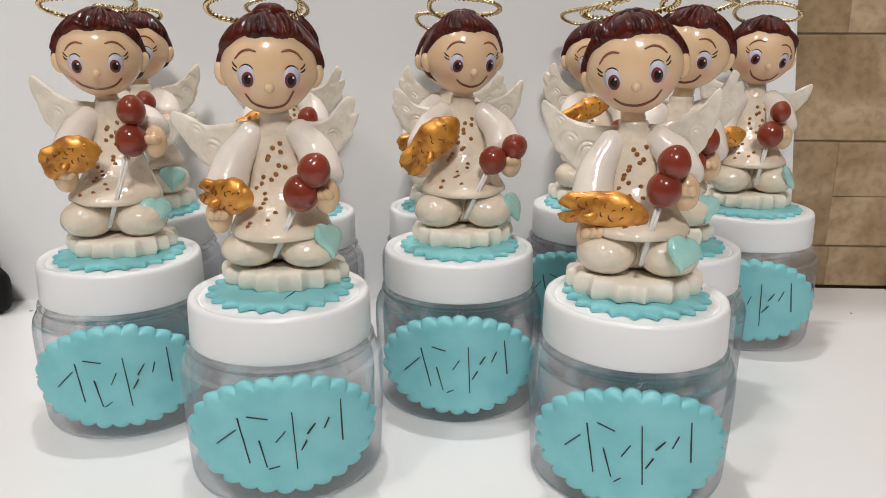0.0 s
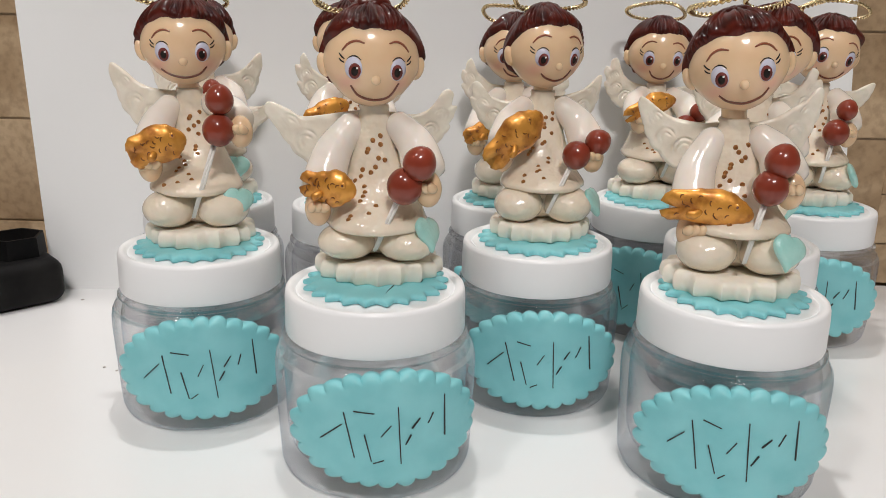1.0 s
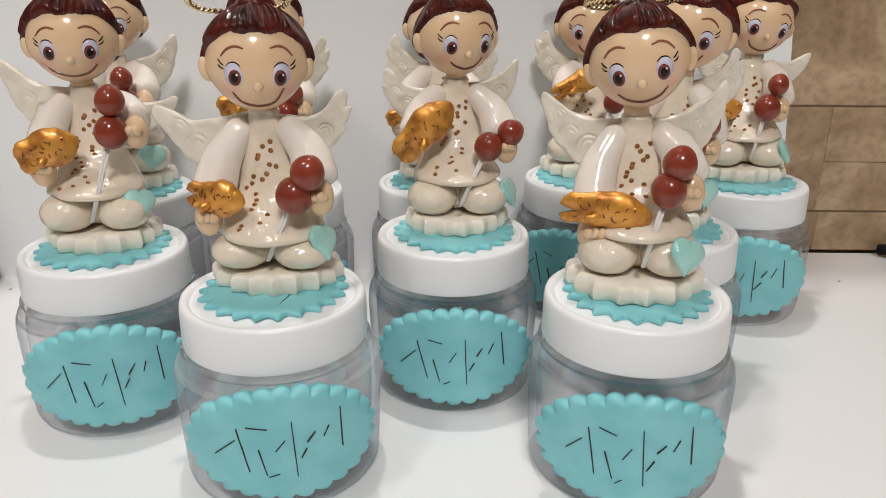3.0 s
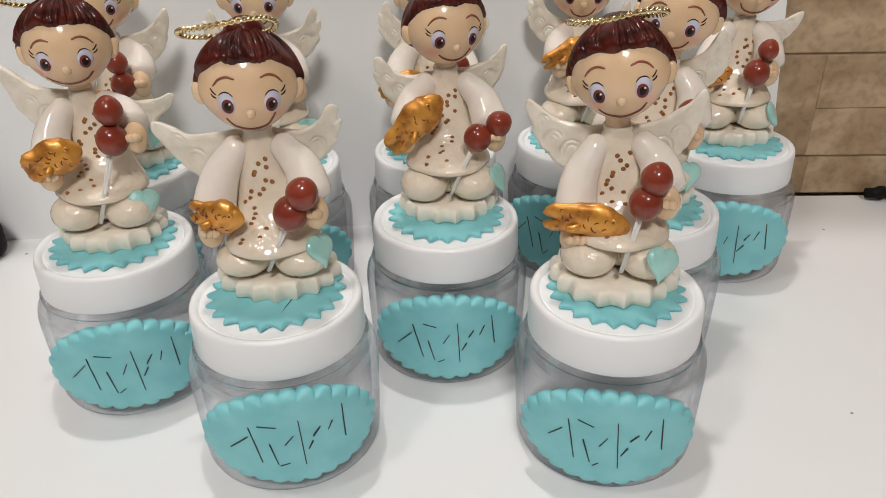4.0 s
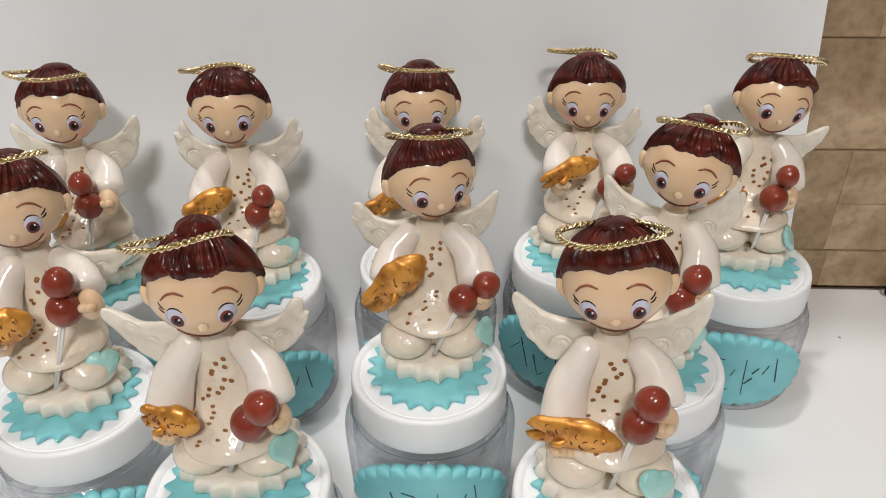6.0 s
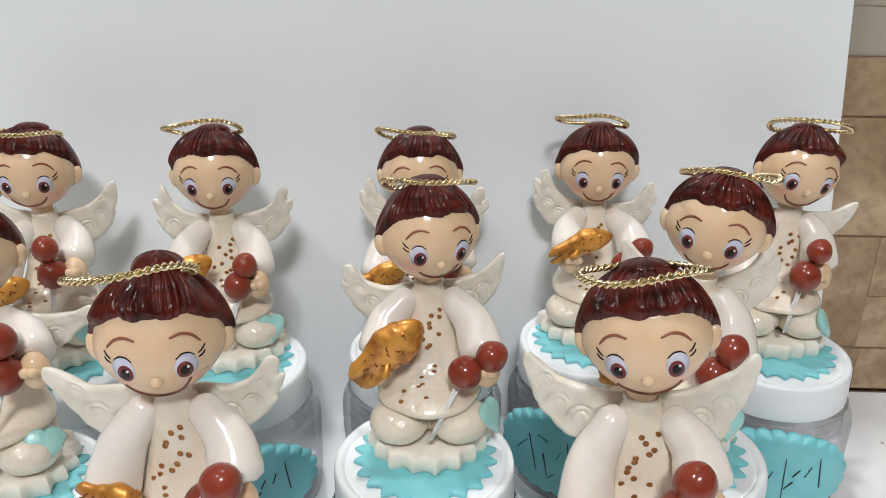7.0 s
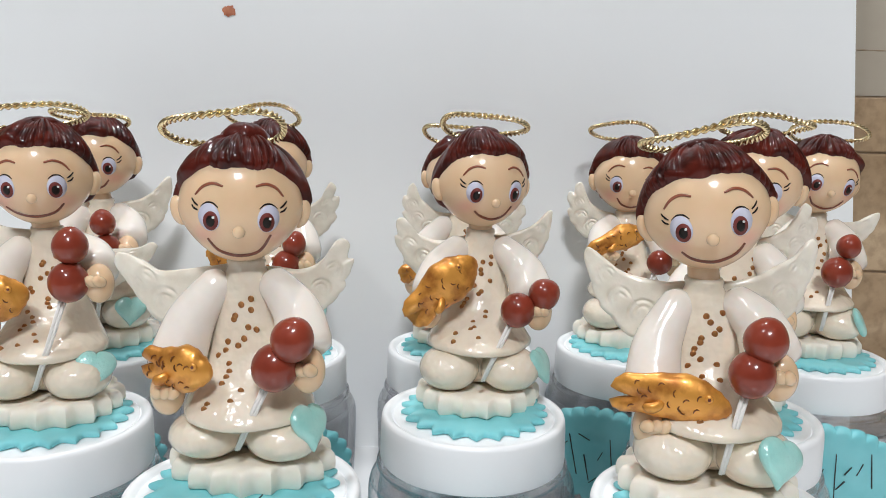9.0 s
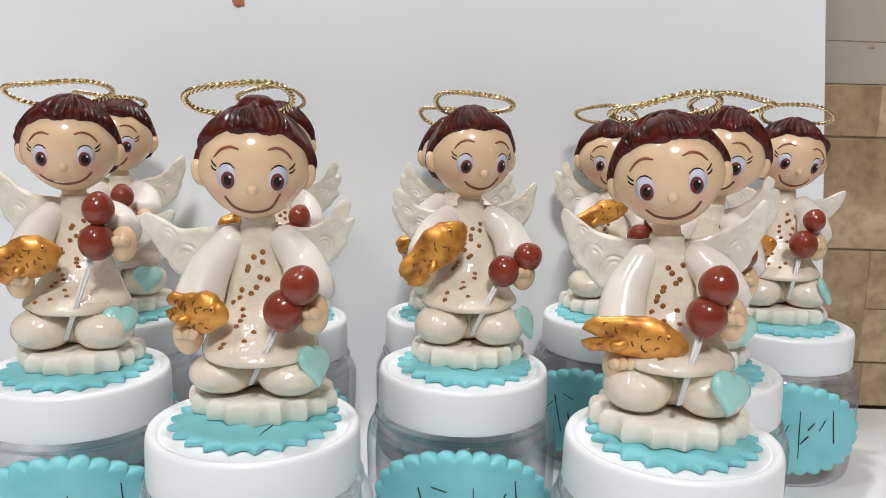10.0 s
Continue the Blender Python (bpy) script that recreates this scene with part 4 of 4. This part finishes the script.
# each: number, jar (x, y), plaque's facing, base offset (dx, dy), figure's turn, eyes' middle (x, y, z), head (pitch, roll, turn), smile, wings (left, right),
# halo (tilt, roll, rx, ry), fish (x, y, z, roll, turn, length, height, bend), gourd (lower, upper, r1, r2), heart (x, y, z, roll, turn)
favour_set(0, (-0.0535, 0.2135), 13, (0.000, 0.0105), 0, (-0.0530, 0.2130, 0.1402), (0, -2, 14), (0.0008, 0.0020, -0.0112), (-25, -14, 1.18, 0.84), (25, -4, 0.0152, 0.0110),
           (-0.0160, -0.0150, 0.0262, -6, -8, 0.0205, 0.0130, 0.0), ((0.0108, -0.0165, 0.0275), (0.0158, -0.0182, 0.0352), 0.0062, 0.0057), (0.0190, -0.0074, 0.0098, 10, 56))
favour_set(1, (0.0722, 0.2150), -9, (0.000, 0.0060), -6, (0.0675, 0.2180, 0.1410), (0, 11, -11), (0.0002, 0.0004, -0.0108), (-12, 0, 1.0, 0.98), (14, 2, 0.0155, 0.0115),
           (-0.0130, -0.0115, 0.0213, -3, -5, 0.0312, 0.0126, 0.05), ((0.0068, -0.0125, 0.0300), (0.0094, -0.0125, 0.0385), 0.0059, 0.0056), (0.0138, -0.0150, 0.0100, 18, 18))
favour_set(2, (-0.1300, 0.2550), 16, (-0.001, 0.0058), 8, (-0.1325, 0.2575, 0.1420), (0, 0, 17), (0.0000, 0.0008, -0.0106), (-4, -34, 1.04, 0.95), (20, -3, 0.0175, 0.0110),
           (-0.0118, -0.0150, 0.0323, 17, 15, 0.0228, 0.0150, 0.03), ((0.0118, -0.0140, 0.0385), (0.0128, -0.0140, 0.0495), 0.0062, 0.0055), (0.0175, -0.0070, 0.0095, 8, 25))
favour_set(3, (0.0085, 0.2757), 2, (0.0012, 0.0088), 4, (0.0138, 0.2827, 0.1418), (0, 0, 21), (0.0000, 0.0014, -0.0104), (-22, -4, 0.92, 0.84), (20, 5, 0.0150, 0.0105),
           (-0.0140, -0.0095, 0.0342, 43, 10, 0.0308, 0.0162, 0.02), ((0.0120, -0.0130, 0.0285), (0.0210, -0.0115, 0.0335), 0.0058, 0.0053), (0.0218, -0.0040, 0.0080, 0, 60))
favour_set(4, (0.0970, 0.2830), -18, (0.000, 0.0090), -10, (0.1010, 0.2895, 0.1440), (0, -6, -21), (0.0000, 0.0006, -0.0108), (0, 2, 0.88, 0.88), (18, -8, 0.0150, 0.0110),
           (-0.0165, -0.0140, 0.0260, 10, 15, 0.0240, 0.0120, 0.0), ((0.0100, -0.0140, 0.0275), (0.0150, -0.0135, 0.0365), 0.0060, 0.0055), (0.0175, -0.0085, 0.0085, 8, 20))
favour_set(5, (-0.1520, 0.3340), 12, (0.000, 0.0080), 12, (-0.1550, 0.3410, 0.1428), (0, -2, 13), (0.0000, 0.0006, -0.0108), (2, 0, 0.9, 0.92), (13, 4, 0.0155, 0.0110),
           (-0.0175, -0.0130, 0.0270, 15, 15, 0.0240, 0.0120, 0.0), ((0.0052, -0.0145, 0.0345), (0.0042, -0.0145, 0.0450), 0.0060, 0.0052), (0.0140, -0.0120, 0.0085, 4, 10))
favour_set(6, (-0.0780, 0.3360), 16, (0.000, 0.0080), 10, (-0.0810, 0.3430, 0.1425), (0, 0, 8), (0.0004, 0.0006, -0.0110), (-4, -8, 0.9, 0.9), (27, 0, 0.0150, 0.0110),
           (-0.0150, -0.0140, 0.0365, 22, 15, 0.0240, 0.0125, 0.0), ((0.0058, -0.0145, 0.0300), (0.0092, -0.0140, 0.0382), 0.0058, 0.0050), (0.0170, -0.0080, 0.0085, 8, 25))
favour_set(7, (0.0020, 0.3530), 0, (0.000, 0.0080), 0, (0.0015, 0.3600, 0.1383), (0, 0, 4), (0.0004, 0.0006, -0.0110), (0, -8, 0.9, 0.9), (22, 4, 0.0160, 0.0110),
           (-0.0165, -0.0130, 0.0290, 20, 15, 0.0240, 0.0120, 0.0), ((0.0105, -0.0140, 0.0290), (0.0135, -0.0135, 0.0380), 0.0060, 0.0052), (0.0170, -0.0080, 0.0085, 8, 20))
favour_set(8, (0.0775, 0.3625), -22, (0.000, 0.0080), 0, (0.0775, 0.3725, 0.1380), (0, 0, -2), (0.0004, 0.0006, -0.0112), (6, -10, 0.9, 0.88), (22, 4, 0.0150, 0.0110),
           (-0.0085, -0.0150, 0.0412, 20, 10, 0.0290, 0.0120, 0.06), ((0.0110, -0.0130, 0.0325), (0.0180, -0.0120, 0.0395), 0.0056, 0.0050), (0.0150, -0.0100, 0.0085, 4, 20))
favour_set(9, (0.1570, 0.3570), -10, (0.000, 0.0080), -4, (0.1610, 0.3630, 0.1410), (0, -8, 2), (0.0002, 0.0002, -0.0114), (0, -20, 0.9, 0.9), (24, -3, 0.0165, 0.0110),
           (-0.0150, -0.0130, 0.0280, 12, 15, 0.0200, 0.0105, 0.0), ((0.0055, -0.0140, 0.0300), (0.0095, -0.0135, 0.0408), 0.0064, 0.0050), (0.0170, -0.0105, 0.0090, 0, 70))


# ---- black tool holder and cable ----
def tool_holder():
    thing = tagged(new("tool_holder"), "black plastic tool holder with hexagonal cups, standing beside the board", "tool holder")
    thing.matrix_basis = pose(-0.272, 0.362, 0, 0, 0, 45)
    me = block_mesh("holder_block", -0.085, 0.018, -0.024, 0.024, 0.0, 0.026, M_BLACK, 0.008, 5)
    me.polygons.foreach_set("use_smooth", [True] * len(me.polygons))
    plain("holder_block", me, thing)
    for x in (0.0, -0.036):
        g = Geo()
        g.add(*lathe([(0.0, 0.024), (0.0160, 0.024), (0.0152, 0.037), (0.0136, 0.037), (0.0128, 0.026), (0.0, 0.026)], 6), M_BLACK)
        plain("cup", g.mesh("cup", smooth=False), thing, "", Matrix.Translation((x, 0.0, 0)))
    g = Geo()
    g.add(*tube([Vector((-0.036, 0, 0.027)), Vector((-0.040, 0, 0.06)), Vector((-0.046, 0.002, 0.085))], [0.005, 0.005, 0.0035], 14), M_STEEL)
    plain("tool", g.mesh("tool"), thing, "dark grey tool standing in a cup")


def cable():
    g = Geo()
    pts = [Vector(p) for p in ((0.272, 0.424, 0.0042), (0.277, 0.420, 0.006), (0.283, 0.424, 0.0045), (0.291, 0.418, 0.005), (0.303, 0.420, 0.0045), (0.34, 0.41, 0.0042))]
    g.add(*tube(smooth_path(pts, 30), [0.0042 if 6 < i < 12 else 0.0034 for i in range(30)], 12), M_BLACK)
    tagged(new("cable", g.mesh("cable")), "short black cable end lying on the white table", "cable")


CRUMBS = [(-0.237, 0.361, 0.0009), (-0.186, 0.276, 0.0008), (-0.179, 0.273, 0.0007), (-0.225, 0.237, 0.0015), (0.230, 0.383, 0.0009), (0.1775, 0.2225, 0.0007)]


def crumbs():
    rnd = random.Random(3)
    for x, y, r in CRUMBS:
        g = Geo()
        g.add(*ball(r, r * 0.8, r * 0.35, 10, 6, lambda d: 1 + 0.25 * math.sin(5 * d.x + 3 * d.y)), M_INK if r > 0.001 else M_DUST)
        ob = tagged(new("crumb", g.mesh("crumb")), "tiny dark clay crumb on the white table", "crumb", "crumbs on the table")
        ob.matrix_basis = pose(x, y, r * 0.33, 0, 0, rnd.uniform(0, 180))


tool_holder()
cable()
crumbs()


# ---- wall tiles ----
def wall_tiles():
    rnd = random.Random(8)
    rows = [(0.0015, 0.0255), (0.0275, 0.0905), (0.0925, 0.1525), (0.1545, 0.1808)]
    cuts = [[0.2345, 0.36], [0.2320, 0.37], [0.34], [0.2280, 0.36]]
    for (z0, z1), marks in zip(rows, cuts):
        xs = [-0.50, -0.375 + rnd.uniform(-0.02, 0.02), -0.285 + rnd.uniform(-0.006, 0.006), -0.16, 0.0, 0.13] + marks + [0.50]
        for x0, x1 in zip(xs, xs[1:]):
            spans = [(z0, z1)]
            if abs(x0 - 0.2320) < 1e-6:
                spans = [(z0, 0.0575), (0.0585, z1)]
            for a, b in spans:
                proud = rnd.uniform(0.0, 0.0008)
                w, h = x1 - x0 + 0.0003, b - a + 0.0008
                me = block_mesh("tile", -w / 2, w / 2, -0.004 - proud, 0.004, -h / 2, h / 2, M_TILE, 0.0006, 2)
                plain("tile", me, wall_north, "", Matrix.Translation(((x0 + x1) / 2, WALL_Y + 0.0002 + 0.0035, (a + b) / 2)))


wall_tiles()
plain("grout_bed", block_mesh("grout_bed", -0.50, 0.50, WALL_Y + 0.0007, WALL_Y + 0.0030, 0.0012, 0.1818, M_GROUT), wall_north, "brown grout between the tiles")


# ---- plaster above the tiles ----
def plaster():
    face = WALL_Y + 0.0022
    plain("plaster", block_mesh("plaster", -1.0, 1.6, face, WALL_Y + 0.0045, 0.1822, 0.55, M_PLASTER), wall_north, "smooth grey-beige plaster above the tiles")
    rnd = random.Random(6)
    g = Geo()
    line = [Vector((0.19 + 0.012 * i, face - 0.0001, 0.2046 + rnd.uniform(-0.0004, 0.0004))) for i in range(12)]
    g.add(*tube(smooth_path(line, 60), [0.00022 + 0.00012 * math.sin(1.7 * i) for i in range(60)], 6), M_GROUT)
    plain("crack", g.mesh("crack"), wall_north, "thin level crack in the plaster")
    g = Geo()
    g.add(*ball(0.0016, 0.0005, 0.0010, 14, 8, lambda d: 1 + 0.2 * math.sin(4 * d.x + 2 * d.z)), M_GROUT, Matrix.Translation((0.2212, face, 0.2015)))
    plain("chip", g.mesh("chip"), wall_north, "small chip in the plaster")


plaster()
